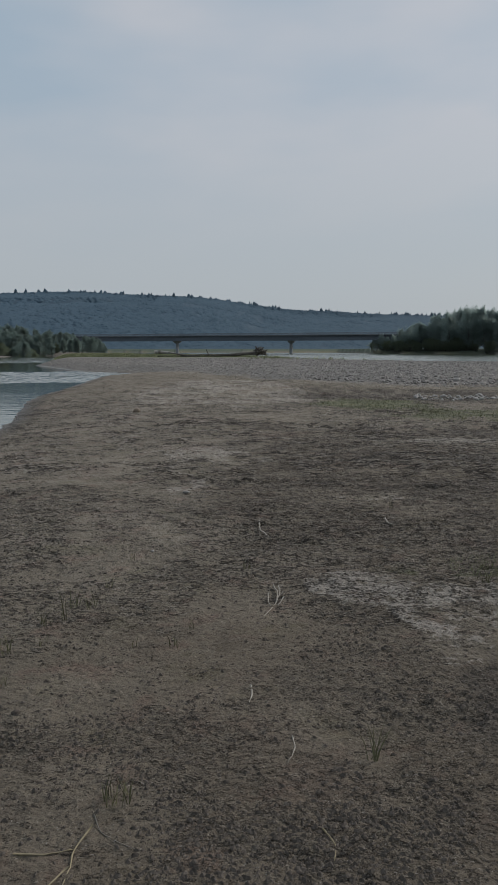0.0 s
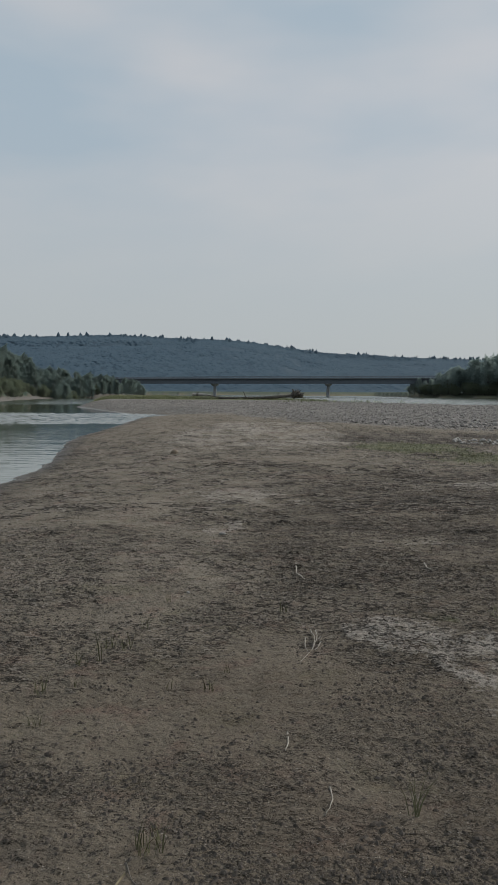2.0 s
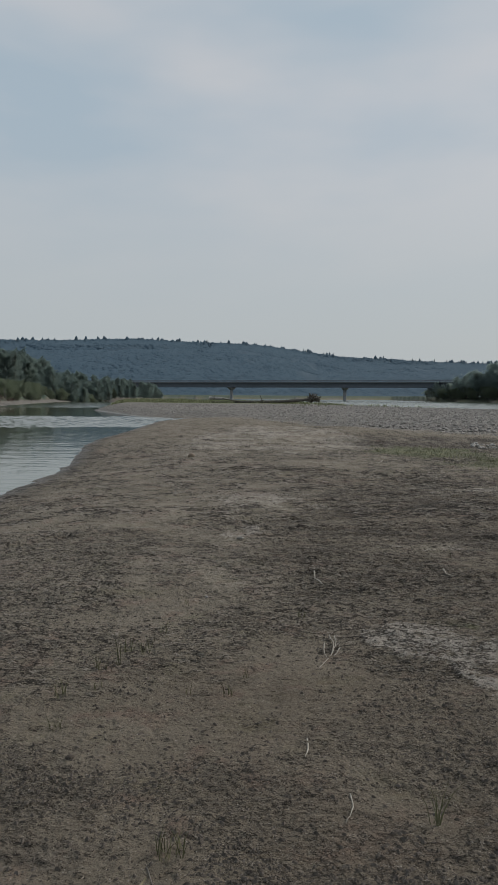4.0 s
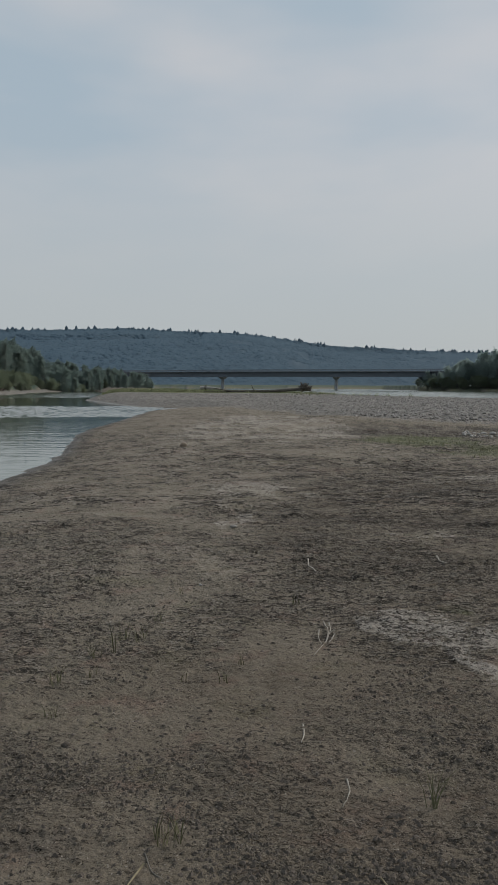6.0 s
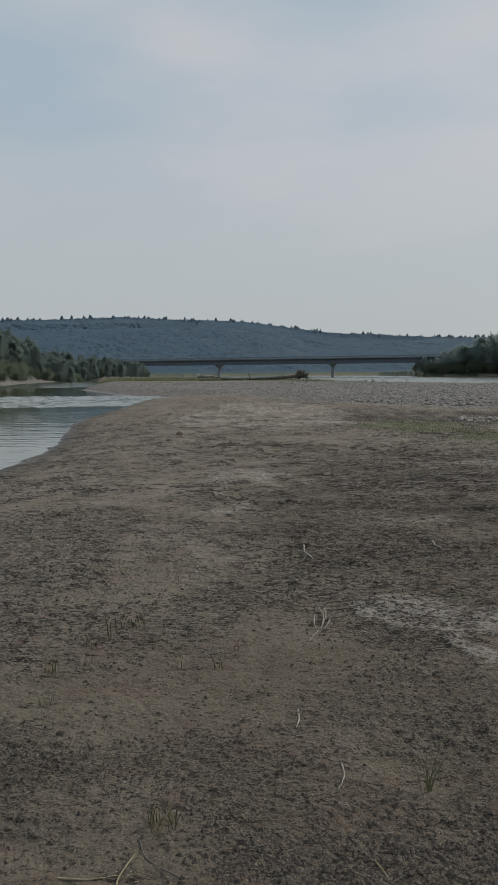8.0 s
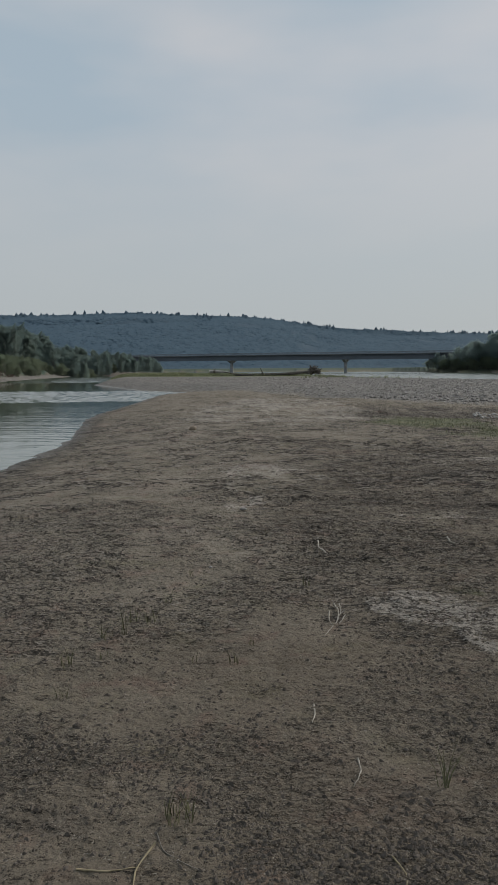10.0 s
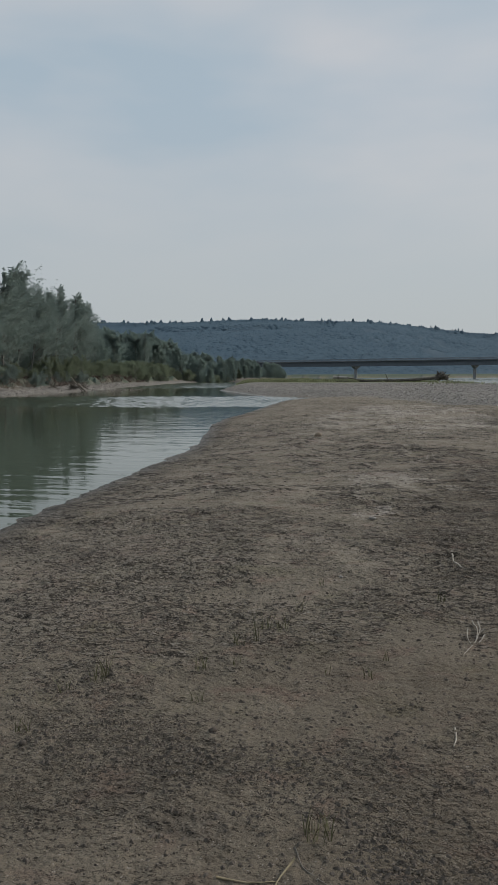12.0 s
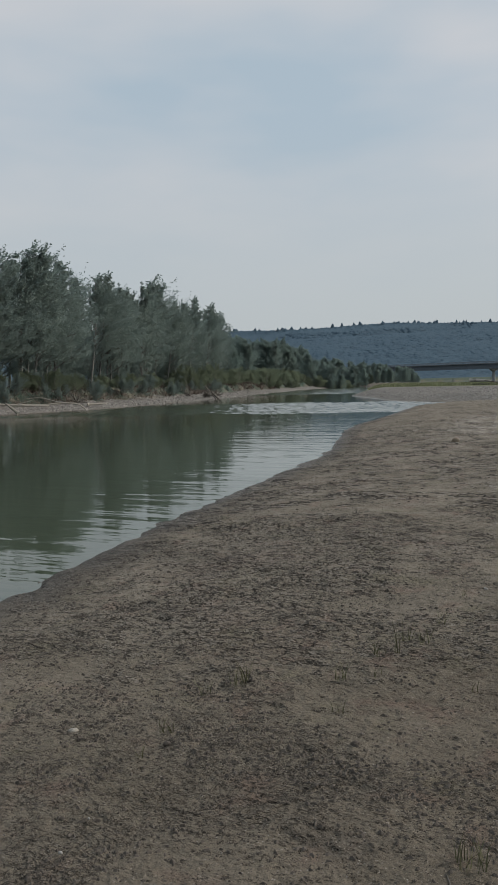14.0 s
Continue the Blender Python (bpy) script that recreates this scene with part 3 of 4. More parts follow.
def water_sheet():
    """One level sheet; wind-roughened lanes across the channel and the open river have waves of their own."""
    az = np.radians(np.concatenate([np.arange(-46, 24, 0.19), np.arange(24, 314, 4.0)]))
    rad = [1.0, 4.0, 10.0, 20.0, 30.0, 35.0]
    while rad[-1] < 4500:
        r = rad[-1]
        rad.append(r + (0.15 if r < 78 else 0.6 if r < 130 else 1.1 if r < 340 else 0.12 * r))
    R, A = np.meshgrid(np.array(rad), az, indexing="ij")
    x, y = (R * np.sin(A)).ravel(), (R * np.cos(A)).ravel()
    r = np.hypot(x, y)
    along = y - 0.30 * x + (layers(x, y, 7.0, 3, 51) - 0.5) * 7.0
    lane = step(46, 49, along) * (1 - step(69, 75, along)) * step(0.28, 0.5, layers(x * 0.5, y, 5.0, 3, 52) + 0.25)
    lane2 = step(112, 122, along) * (1 - step(190, 200, along)) * (x < -8)
    open_river = step(85, 100, y) * step(-12, -4, x + (y - 120) * 0.10)
    chop = layers(x, y * 1.3, 0.62, 3, 53, 0.6) - 0.5
    long_chop = layers(x, y * 1.3, 2.6, 2, 55, 0.6) - 0.5
    z = LEVEL + 0.085 * chop * lane + long_chop * np.maximum(0.12 * lane2, 0.30 * open_river)
    nr, na = len(rad), len(az)
    i, j = np.arange(nr - 1)[:, None] * na, np.arange(na)[None, :]
    k = (j + 1) % na
    faces = np.stack([i + k, i + na + k, i + na + j, i + j], -1).reshape(-1, 4)
    me = array_mesh("water", np.stack([x, y, z], -1), faces, True)
    a = me.attributes.new("chop", "FLOAT", "POINT")
    a.data.foreach_set("value", np.maximum(lane2 * 0.6, np.maximum(open_river, 0.25 * lane)).astype(np.float32))
    me.materials.append(WATER)
    return tagged(new("water", me), "calm silty green river water with ripples", "water", kind="structure")


water = water_sheet()

# ---- makers ----


def part(name, bm, mat, parent, label=""):
    me = bpy.data.meshes.new(name)
    bm.to_mesh(me)
    bm.free()
    me.materials.append(mat)
    ob = new(name, me)
    ob.parent = parent
    if label:
        ob["label"] = label
    return ob


def mesh_part(name, me, mat, parent, label=""):
    me.materials.append(mat)
    ob = new(name, me)
    ob.parent = parent
    if label:
        ob["label"] = label
    return ob


def tube_arrays(pts, radii, seg=6):
    """Vertices and quads of a tapered tube through pts, closed at its tip."""
    pts = np.asarray(pts, float)
    n = len(pts)
    d = np.gradient(pts, axis=0)
    d /= np.linalg.norm(d, axis=1)[:, None] + 1e-9
    ref = np.where(np.abs(d[:, 2:3]) > 0.9, np.array([[1.0, 0, 0]]), np.array([[0, 0, 1.0]]))
    u = np.cross(d, ref)
    u /= np.linalg.norm(u, axis=1)[:, None] + 1e-9
    v = np.cross(d, u)
    a = np.linspace(0, 2 * np.pi, seg, endpoint=False)
    ring = u[:, None] * np.cos(a)[None, :, None] + v[:, None] * np.sin(a)[None, :, None]
    verts = (pts[:, None] + ring * np.asarray(radii, float)[:, None, None]).reshape(-1, 3)
    f = []
    for i in range(n - 1):
        for j in range(seg):
            k = (j + 1) % seg
            f.append((i * seg + j, i * seg + k, (i + 1) * seg + k, (i + 1) * seg + j))
    if seg == 6:
        for b in (0, (n - 1) * seg):
            f += [(b, b + 1, b + 2, b + 3), (b, b + 3, b + 4, b + 5)]
    return verts, f


def join_arrays(chunks):
    verts, faces, base = [], [], 0
    for v, f in chunks:
        verts.append(np.asarray(v))
        faces.append(np.asarray(f) + base)
        base += len(v)
    return np.vstack(verts), np.vstack(faces)


def leaf_arrays(pos, along, size, width, rng, droop=0.25):
    """Pointed leaf sprays, one four-cornered blade each, at pos and reaching along the given ways."""
    n = len(pos)
    along = along + rng.normal(0, 0.36, (n, 3))
    along[:, 2] -= droop * rng.random(n)
    along /= np.linalg.norm(along, axis=1)[:, None]
    side = np.cross(along, rng.normal(0, 1, (n, 3)))
    side /= np.linalg.norm(side, axis=1)[:, None] + 1e-9
    L = (size * rng.uniform(0.6, 1.3, n))[:, None]
    Wd = (width * rng.uniform(0.6, 1.3, n))[:, None]
    v = np.stack([pos, pos + along * L * 0.45 + side * Wd, pos + along * L, pos + along * L * 0.5 - side * Wd], 1).reshape(-1, 3)
    return v, np.arange(4 * n).reshape(n, 4)


WIND = np.array([0.92, 0.39, 0.0])


def tree(name, tall, spread, limbs, twigs, leaves, leaf, seed, base=0.22, lean=0.04, label="", category="tree", mat=None, stems=1):
    """A poplar or willow: trunk and limbs of tapered tubes, a crown of many wind-bent leaf sprays."""
    rng = np.random.default_rng(seed)
    wood, lp, ld = [], [], []
    for s in range(stems):
        off = rng.normal(0, 0.35 * (stems > 1), 2)
        th = tall * (1 if s == 0 else rng.uniform(0.75, 0.95))
        t = np.linspace(0, 1, 9)
        bend = rng.normal(0, 0.025, 2) * th
        tx = off[0] + WIND[0] * lean * th * t ** 2 + bend[0] * np.sin(t * 3)
        ty = off[1] + WIND[1] * lean * th * t ** 2 + bend[1] * np.sin(t * 2.4)
        trunk = np.stack([tx, ty, t * th * 0.97 - 0.3], -1)
        wood.append(tube_arrays(trunk, 0.0105 * tall / stems ** 0.3 * (1 - 0.93 * t) + 0.01, 6))
        for k in range(limbs // stems):
            q = base + (1 - base) * ((k + rng.random()) / (limbs // stems)) ** 0.9 * 0.98
            root = np.array([np.interp(q, t, trunk[:, i]) for i in range(3)])
            a = rng.uniform(0, 2 * np.pi)
            fat = (1 - abs(q - 0.42) / 0.62) ** 0.7 if abs(q - 0.42) < 0.62 else 0.1
            ln = spread * (0.25 + 0.75 * fat) * rng.uniform(0.55, 1.2)
            rise = rng.uniform(0.7, 1.7) + 1.5 * max(0, q - 0.5)
            way = np.array([math.cos(a), math.sin(a), rise])
            way /= np.linalg.norm(way)
            m = np.linspace(0, 1, 5)[:, None]
            limb = root + way * ln * m + (WIND * 0.42 * ln) * m ** 2 + np.array([0, 0, -0.10 * ln]) * m ** 2
            wood.append(tube_arrays(limb, 0.0045 * tall * (1 - q * 0.6) * (1 - 0.85 * m[:, 0]) + 0.006, 4))
            for j in range(twigs):
                f = rng.uniform(0.25, 1.0)
                p = np.array([np.interp(f, m[:, 0], limb[:, i]) for i in range(3)])
                w2 = way * 0.9 + rng.normal(0, 0.42, 3) + WIND * 0.75 * (0.4 + q)
                w2 /= np.linalg.norm(w2)
                l2 = ln * rng.uniform(0.4, 0.95)
                u = np.sqrt(rng.random(leaves))
                lp.append(p + w2 * l2 * u[:, None] + rng.normal(0, 0.035 * l2 + 0.02, (leaves, 3)))
                ld.append(np.tile(w2 + WIND * 0.35, (leaves, 1)))
    root = new(name)
    v, f = join_arrays(wood)
    mesh_part("trunk", array_mesh("trunk", v, f, True), BARK, root)
    v, f = leaf_arrays(np.vstack(lp), np.vstack(ld), leaf, leaf * 0.32, rng)
    mesh_part("crown", array_mesh("crown", v, f), mat or LEAF, root)
    return tagged(root, label, category)


def stone_mesh(name, seed, flat=0.6):
    """An uneven rounded river stone, about one metre long."""
    rng = random.Random(seed)
    bm = bmesh.new()
    bmesh.ops.create_icosphere(bm, subdivisions=1, radius=0.5)
    off = Vector((rng.uniform(0, 50), rng.uniform(0, 50), rng.uniform(0, 50)))
    for v in bm.verts:
        v.co *= 1 + 0.35 * noise.noise(v.co * 2.2 + off)
        v.co.y *= 0.75
        v.co.z *= flat
    me = bpy.data.meshes.new(name)
    bm.to_mesh(me)
    bm.free()
    me.polygons.foreach_set("use_smooth", [True] * len(me.polygons))
    return me


def stone_field(xs, ys, zs, sizes, seed):
    """Many stones joined: squat eight-sided lumps, arrays only."""
    rng = np.random.default_rng(seed)
    n = len(xs)
    base = np.array([(1, 0, 0), (0.35, 0.8, 0.1), (-0.6, 0.65, -0.05), (-1, -0.1, 0.08), (-0.45, -0.8, 0), (0.55, -0.7, -0.06), (0.35, 0.1, 0.75), (-0.35, -0.05, 0.7)])
    faces = np.array([(0, 1, 6), (1, 2, 6), (2, 7, 6), (2, 3, 7), (3, 4, 7), (4, 5, 7), (5, 6, 7), (5, 0, 6)])
    v = base[None] * rng.uniform(0.8, 1.2, (n, 8, 1)) * np.stack([np.ones(n), rng.uniform(0.55, 0.95, n), rng.uniform(0.45, 0.9, n)], -1)[:, None]
    a = rng.uniform(0, 2 * np.pi, n)[:, None]
    x, y = v[..., 0] * np.cos(a) - v[..., 1] * np.sin(a), v[..., 0] * np.sin(a) + v[..., 1] * np.cos(a)
    v = np.stack([x, y, v[..., 2]], -1) * (sizes / 2)[:, None, None] + np.stack([xs, ys, zs], -1)[:, None]
    f = faces[None] + (np.arange(n) * 8)[:, None, None]
    return v.reshape(-1, 3), f.reshape(-1, 3)


def blades(xs, ys, zs, tall, wide, seed, lean=0.35):
    """Grass: a bent blade of two quads at each place."""
    rng = np.random.default_rng(seed)
    n = len(xs)
    a = rng.uniform(0, 2 * np.pi, n)
    side = np.stack([np.cos(a), np.sin(a), np.zeros(n)], -1)
    out = np.stack([rng.normal(0, lean, n), rng.normal(0, lean, n), np.ones(n)], -1)
    L, Wd = (tall * rng.uniform(0.5, 1.2, n))[:, None], (wide * rng.uniform(0.7, 1.2, n))[:, None]
    p = np.stack([xs, ys, zs - 0.01], -1)
    m = p + out * L * 0.55
    tip = p + out * L + (out * [1, 1, 0]) * L * 0.5
    v = np.stack([p - side * Wd, p + side * Wd, m + side * Wd * 0.8, m - side * Wd * 0.8, tip + side * Wd * 0.15, tip - side * Wd * 0.15], 1).reshape(-1, 3)
    b = (np.arange(n) * 6)[:, None]
    f = np.concatenate([b + [0, 1, 2, 3], b + [3, 2, 4, 5]])
    return v, f


def place(ob, x, y, z=None, scale=1.0, turn=0.0):
    ob.matrix_basis = Matrix.LocRotScale((x, y, height(x, y) if z is None else z), Euler((0, 0, radians(turn))), (scale,) * 3)
    return ob


# ---- bridge ----


def slab_box(bm, x0, x1, y0, y1, z0, z1):
    m = Matrix.LocRotScale(((x0 + x1) / 2, (y0 + y1) / 2, (z0 + z1) / 2), None, (x1 - x0, y1 - y0, z1 - z0))
    bmesh.ops.create_cube(bm, size=1, matrix=m)


def build_bridge():
    a, b = Vector((-110, 385.5, 0)), Vector((95, 310.7, 0))
    ln = (b - a).length
    root = new("bridge")
    root.matrix_basis = Matrix.Translation(a) @ Matrix.Rotation(math.atan2(b.y - a.y, b.x - a.x), 4, "Z")
    bm = bmesh.new()
    slab_box(bm, 0, ln, -5.2, 5.2, 7.75, 8.15)
    part("deck", bm, CONCRETE, root, "thin grey concrete deck")
    for y in (-3.6, 0.0, 3.6):
        bm = bmesh.new()
        slab_box(bm, 0, ln, y - 0.03, y + 0.03, 5.65, 7.746)
        slab_box(bm, 0, ln, y - 0.3, y + 0.3, 5.58, 5.648)
        part("girder", bm, STEEL, root, "deep dark steel plate girder")
    for y in (-5.1, 5.1):
        bm = bmesh.new()
        slab_box(bm, 0, ln, y - 0.06, y + 0.06, 8.85, 8.98)
        slab_box(bm, 0, ln, y - 0.05, y + 0.05, 8.48, 8.58)
        for k in range(int(ln / 2.5)):
            slab_box(bm, 1 + 2.5 * k, 1.12 + 2.5 * k, y - 0.045, y + 0.045, 8.152, 8.848)
        part("railing", bm, CONCRETE, root, "light galvanised bridge railing")
    for d in (22, 80.5, 137.4, 195):
        bm = bmesh.new()
        bmesh.ops.create_cone(bm, cap_ends=True, segments=18, radius1=0.85, radius2=0.68, depth=7.6, matrix=Matrix.Translation((d, 0, 0.6)))
        pier = part("pier", bm, PIER, root, "pale round concrete pier")
        bm = bmesh.new()
        slab_box(bm, d - 0.7, d + 0.7, -3.9, 3.9, 4.404, 5.575)
        for v in bm.verts:
            if v.co.z < 5 and abs(v.co.y) > 1:
                v.co.y *= 0.3
        part("pier_cap", bm, PIER, pier, "flared concrete pier cap")
    return tagged(root, "long dark steel girder bridge on concrete piers", "bridge")


build_bridge()

# ---- woods ----


def far_woods():
    """Forest on the hills: conifers and round crowns, each a small many-sided lump."""
    rng = np.random.default_rng(40)
    az = np.radians(rng.uniform(-40, 19, 34000))
    start = np.interp(np.degrees(az), HILL_AZ, HILL_FROM)
    r = start - 40 + 520 * rng.random(len(az)) ** 0.9
    x, y = r * np.sin(az), r * np.cos(az)
    deg = np.degrees(az)
    scar = layers(x, y, 60.0, 3, 33)
    bare = (deg > -5.0) & (deg < 1.2) & (r < 960) & (r > 810) & (scar > 0.57)
    up = r - np.interp(deg, HILL_AZ, HILL_FROM)
    ok = ~bare & (river_side(x, y)[1] > 8) & (up > -30)
    x, y, r = x[ok], y[ok], r[ok]
    z = land(x, y)[0]
    n = len(x)
    ridge = step(330, 410, r - np.interp(np.degrees(np.arctan2(x, y)), HILL_AZ, HILL_FROM))
    tall = rng.uniform(6.5, 10, n)
    z = z - tall * (0.84 - 0.42 * ridge)
    tall = tall * np.where(rng.random(n) < 0.03 * ridge, 1.45, 1.0)
    wide = np.where(rng.random(n) < 0.4, rng.uniform(1.4, 2.2, n), rng.uniform(2.4, 3.8, n)) * (1.9 - 0.9 * ridge)
    prof = np.array([(1.0, 0.25), (0.92, 0.55), (0.55, 0.84)])
    seg = 5
    a = np.linspace(0, 2 * np.pi, seg, endpoint=False)
    jig = rng.uniform(0.65, 1.3, (n, 3, seg))
    rr = prof[None, :, 0, None] * jig * wide[:, None, None]
    vx = x[:, None, None] + rr * np.cos(a)
    vy = y[:, None, None] + rr * np.sin(a)
    vz = z[:, None, None] + (prof[None, :, 1, None] + rng.uniform(-0.05, 0.05, (n, 3, seg))) * tall[:, None, None]
    v = np.stack([vx, vy, vz], -1).reshape(n, -1, 3)
    tip = np.stack([x, y, z + tall], -1)[:, None]
    v = np.concatenate([v, tip], 1)
    f = []
    for i in range(2):
        for j in range(seg):
            k = (j + 1) % seg
            f += [(i * seg + j, i * seg + k, (i + 1) * seg + k), (i * seg + j, (i + 1) * seg + k, (i + 1) * seg + j)]
    for j in range(seg):
        f.append((2 * seg + j, 2 * seg + (j + 1) % seg, 3 * seg))
    f = np.array(f)[None] + (np.arange(n) * (3 * seg + 1))[:, None, None]
    me = array_mesh("distant_forest", v.reshape(-1, 3), f.reshape(-1, 3), True)
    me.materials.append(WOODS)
    tagged(new("distant_forest", me), "spruce and aspen forest on hazy hills, haze blue in its colour", "forest", kind="stuff")


far_woods()

POPLAR = "wind-bent dark green poplar on the channel bank"
kinds = [
    tree("poplar", 13.0, 3.9, 70, 13, 20, 0.17, 51, 0.14, label="tall broad dark green poplar on the channel bank"),
    tree("poplar", 12.0, 2.7, 54, 11, 19, 0.17, 52, 0.12, label=POPLAR),
    tree("poplar", 11.5, 3.0, 54, 11, 19, 0.17, 53, 0.10, 0.08, label=POPLAR, stems=2),
    tree("poplar", 12.6, 2.3, 46, 11, 18, 0.17, 54, 0.20, 0.07, label="slender pale-trunked poplar on the channel bank"),
]
bush = tree("willow_bush", 2.4, 1.3, 40, 7, 18, 0.14, 55, 0.03, 0.05, label="low light green willow bush on the bank", category="bush", mat=WILLOW, stems=6)
young = tree("young_poplar", 5.0, 1.9, 46, 8, 18, 0.18, 56, 0.03, 0.05, label="young dense grey-green poplar", stems=3)
far_tree = tree("cottonwood", 14.0, 4.6, 60, 9, 14, 0.42, 57, 0.06, 0.03, label="cottonwood across the river, leaves paled for haze", mat=COTTON)
aspen = tree("aspen", 9.5, 2.9, 60, 9, 22, 0.28, 58, 0.06, 0.05, label="aspen up the channel, leaves greyed for haze", mat=ASPEN, stems=2)


def plant(ob, x, y, scale, turn, group, first=set()):
    m = Matrix.LocRotScale((x, y, height(x, y) - 0.1), Euler((0, 0, radians(turn))), (1, 1, 1))
    if ob.name not in first:
        first.add(ob.name)
        t = ob
        t.matrix_basis = m
    else:
        t = copy_thing(ob, m)
    t.scale = (scale,) * 3
    t["group"] = group
    return t


rng = random.Random(7)


def bank_x(y):
    return float(np.interp(y, BANK_Y, BANK_X))


# the wooded bank: a front row, a second row, low growth between
plant(kinds[0], -45.6, 53.6, 0.96, 0, "poplars on the bank")
y = 26.0
while y < 118:
    k = rng.choice([1, 1, 2, 3, 3, 0])
    plant(kinds[k], bank_x(y) - 8.0 - rng.uniform(0, 1.8), y, rng.uniform(0.88, 1.04), rng.uniform(-40, 40), "poplars on the bank")
    y += rng.uniform(1.9, 3.1)
y = 22.0
while y < 125:
    k = rng.choice([0, 1, 2, 3])
    plant(kinds[k], bank_x(y) - 12.5 - rng.uniform(0, 4), y, rng.uniform(0.85, 1.02), rng.uniform(-60, 60), "poplars on the bank")
    y += rng.uniform(3.4, 5.4)
y = 24.0
while y < 130:
    plant(young, bank_x(y) - 9.5 - rng.uniform(0, 4), y, rng.uniform(0.6, 1.0), rng.uniform(0, 360), "young trees on the bank")
    y += rng.uniform(1.6, 2.6)
y = 24.0
while y < 190:
    plant(bush, bank_x(y) - 6.6 - rng.uniform(0, 1.8), y, rng.uniform(0.45, 0.85) if y < 90 else rng.uniform(0.8, 1.4), rng.uniform(0, 360), "bushes on the bank")
    y += rng.uniform(1.0, 2.0) * (1 if y < 90 else 1.3)
y = 24.0
while y < 112:
    plant(young, bank_x(y) - 5.0 - rng.uniform(0, 2.4), y, rng.uniform(0.22, 0.42), rng.uniform(0, 360), "young trees on the bank")
    y += rng.uniform(1.2, 2.4)
# farther up the channel, lower and thinner
def channel_rise(x, y):
    """How tall the trees up the channel grow, by their bearing from the bar."""
    return float(np.interp(math.degrees(math.atan2(x, y)), [-27, -23, -20, -18.5, -16, -13, -11], [0.064, 0.062, 0.052, 0.040, 0.031, 0.023, 0.020])) * math.hypot(x, y)


for k in range(150):
    y = rng.uniform(124, 300)
    x = bank_x(min(y, 200)) - 8 - rng.uniform(0, 45) - 0.05 * max(0, y - 200)
    kind, tall = rng.choice([(aspen, 9.5), (aspen, 9.5), (kinds[3], 12.6), (young, 5.0)])
    plant(kind, x, y, min(1.1, channel_rise(x, y) * rng.uniform(0.7, 1.0) / tall), rng.uniform(0, 360), "trees up the channel")
for k in range(170):
    a, d = rng.uniform(-27, -10.8), rng.uniform(205, 330)
    x, y = d * math.sin(radians(a)), d * math.cos(radians(a))
    plant(aspen, x, y, min(1.5, channel_rise(x, y) * rng.uniform(0.62, 1.0) / 9.5), rng.uniform(0, 360), "trees up the channel")
for k in range(70):
    y = rng.uniform(140, 235)
    x = bank_x(min(y, 190)) - 4 - rng.uniform(0, 9) + 0.12 * max(0, y - 190)
    plant(bush, x, y, rng.uniform(0.9, 1.6), rng.uniform(0, 360), "bushes on the bank")
# across the main river: low growth at the point, tall trees behind
for k in range(62):
    x = 58 + 62 * rng.random() ** 1.1
    y = float(np.interp(x, FAR_X, FAR_Y)) + 9 + rng.uniform(0, 17)
    s = float(np.interp(x / y * 310, [55, 61, 69, 82, 90, 120], [0.42, 0.52, 0.68, 0.95, 1.05, 1.05])) * rng.uniform(0.78, 1.05)
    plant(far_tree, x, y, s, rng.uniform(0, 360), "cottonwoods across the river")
for k in range(80):
    x = 55 + 62 * rng.random()
    y = float(np.interp(x, FAR_X, FAR_Y)) + 5 + rng.uniform(0, 7)
    plant(bush, x, y, rng.uniform(1.2, 2.2), rng.uniform(0, 360), "bushes across the river")
for x, y, q in ((55.6, 324, 0.50), (57.5, 318, 0.46), (60.0, 312, 0.44), (63.0, 309, 0.44)):
    plant(far_tree, x, y, q, 40 * x, "cottonwoods across the river")

# ---- things on the bar ----


def stick(name, runs, radius, mat, label, category="stick", seg=6, sink=0.3, lift=0.0):
    """A stick lying on the ground: runs are lists of (x, y) or (x, y, rise), each a tapered bent piece."""
    chunks = []
    for run in runs:
        p = np.array([(q[0], q[1], height(q[0], q[1]) + radius * (1 - sink) + lift + (q[2] if len(q) > 2 else 0)) for q in run])
        t = np.linspace(0, 1, len(p))
        u = np.linspace(0, 1, max(6, 4 * (len(p) - 1) + 1))
        fine = np.stack([np.interp(u, t, p[:, i]) for i in range(3)], -1)
        fine[1:-1] = 0.25 * fine[:-2] + 0.5 * fine[1:-1] + 0.25 * fine[2:]
        wob = np.random.default_rng(len(chunks) + int(abs(run[0][0]) * 1000)).normal(0, radius * 0.22, (len(u), 3))
        chunks.append(tube_arrays(fine + wob, radius * (1 - 0.55 * u) * (0.92 + 0.16 * np.sin(u * 17)), seg))
    v, f = join_arrays(chunks)
    o = v.mean(0)
    o[2] = v[:, 2].min()
    me = array_mesh(name, v - o, f, True)
    me.materials.append(mat)
    ob = tagged(new(name, me), label, category)
    ob.location = o
    return ob


stick("stick", [[(0.09, 6.78), (0.10, 6.45)], [(0.10, 6.46), (0.17, 6.25)]], 0.010, DRIFT, "short bent bleached stick lying on dried mud")
stick("stick", [[(1.30, 6.93), (1.28, 6.73), (1.31, 6.58)]], 0.009, DRIFT, "short pale stick lying on dried mud")
stick("stick", [[(0.01, 3.37), (0.015, 3.28), (0.0, 3.20)]], 0.0052, DRIFT, "small straight bleached stick on dried mud")
stick("stick", [[(0.18, 2.92), (0.187, 2.81), (0.15, 2.72)]], 0.0042, DRIFT, "thin curved bleached stick on dried mud")
stick("stick", [[(0.25, 2.32), (0.285, 2.24), (0.27, 2.16)]], 0.0035, STRAW, "thin curled grey twig on dried mud")
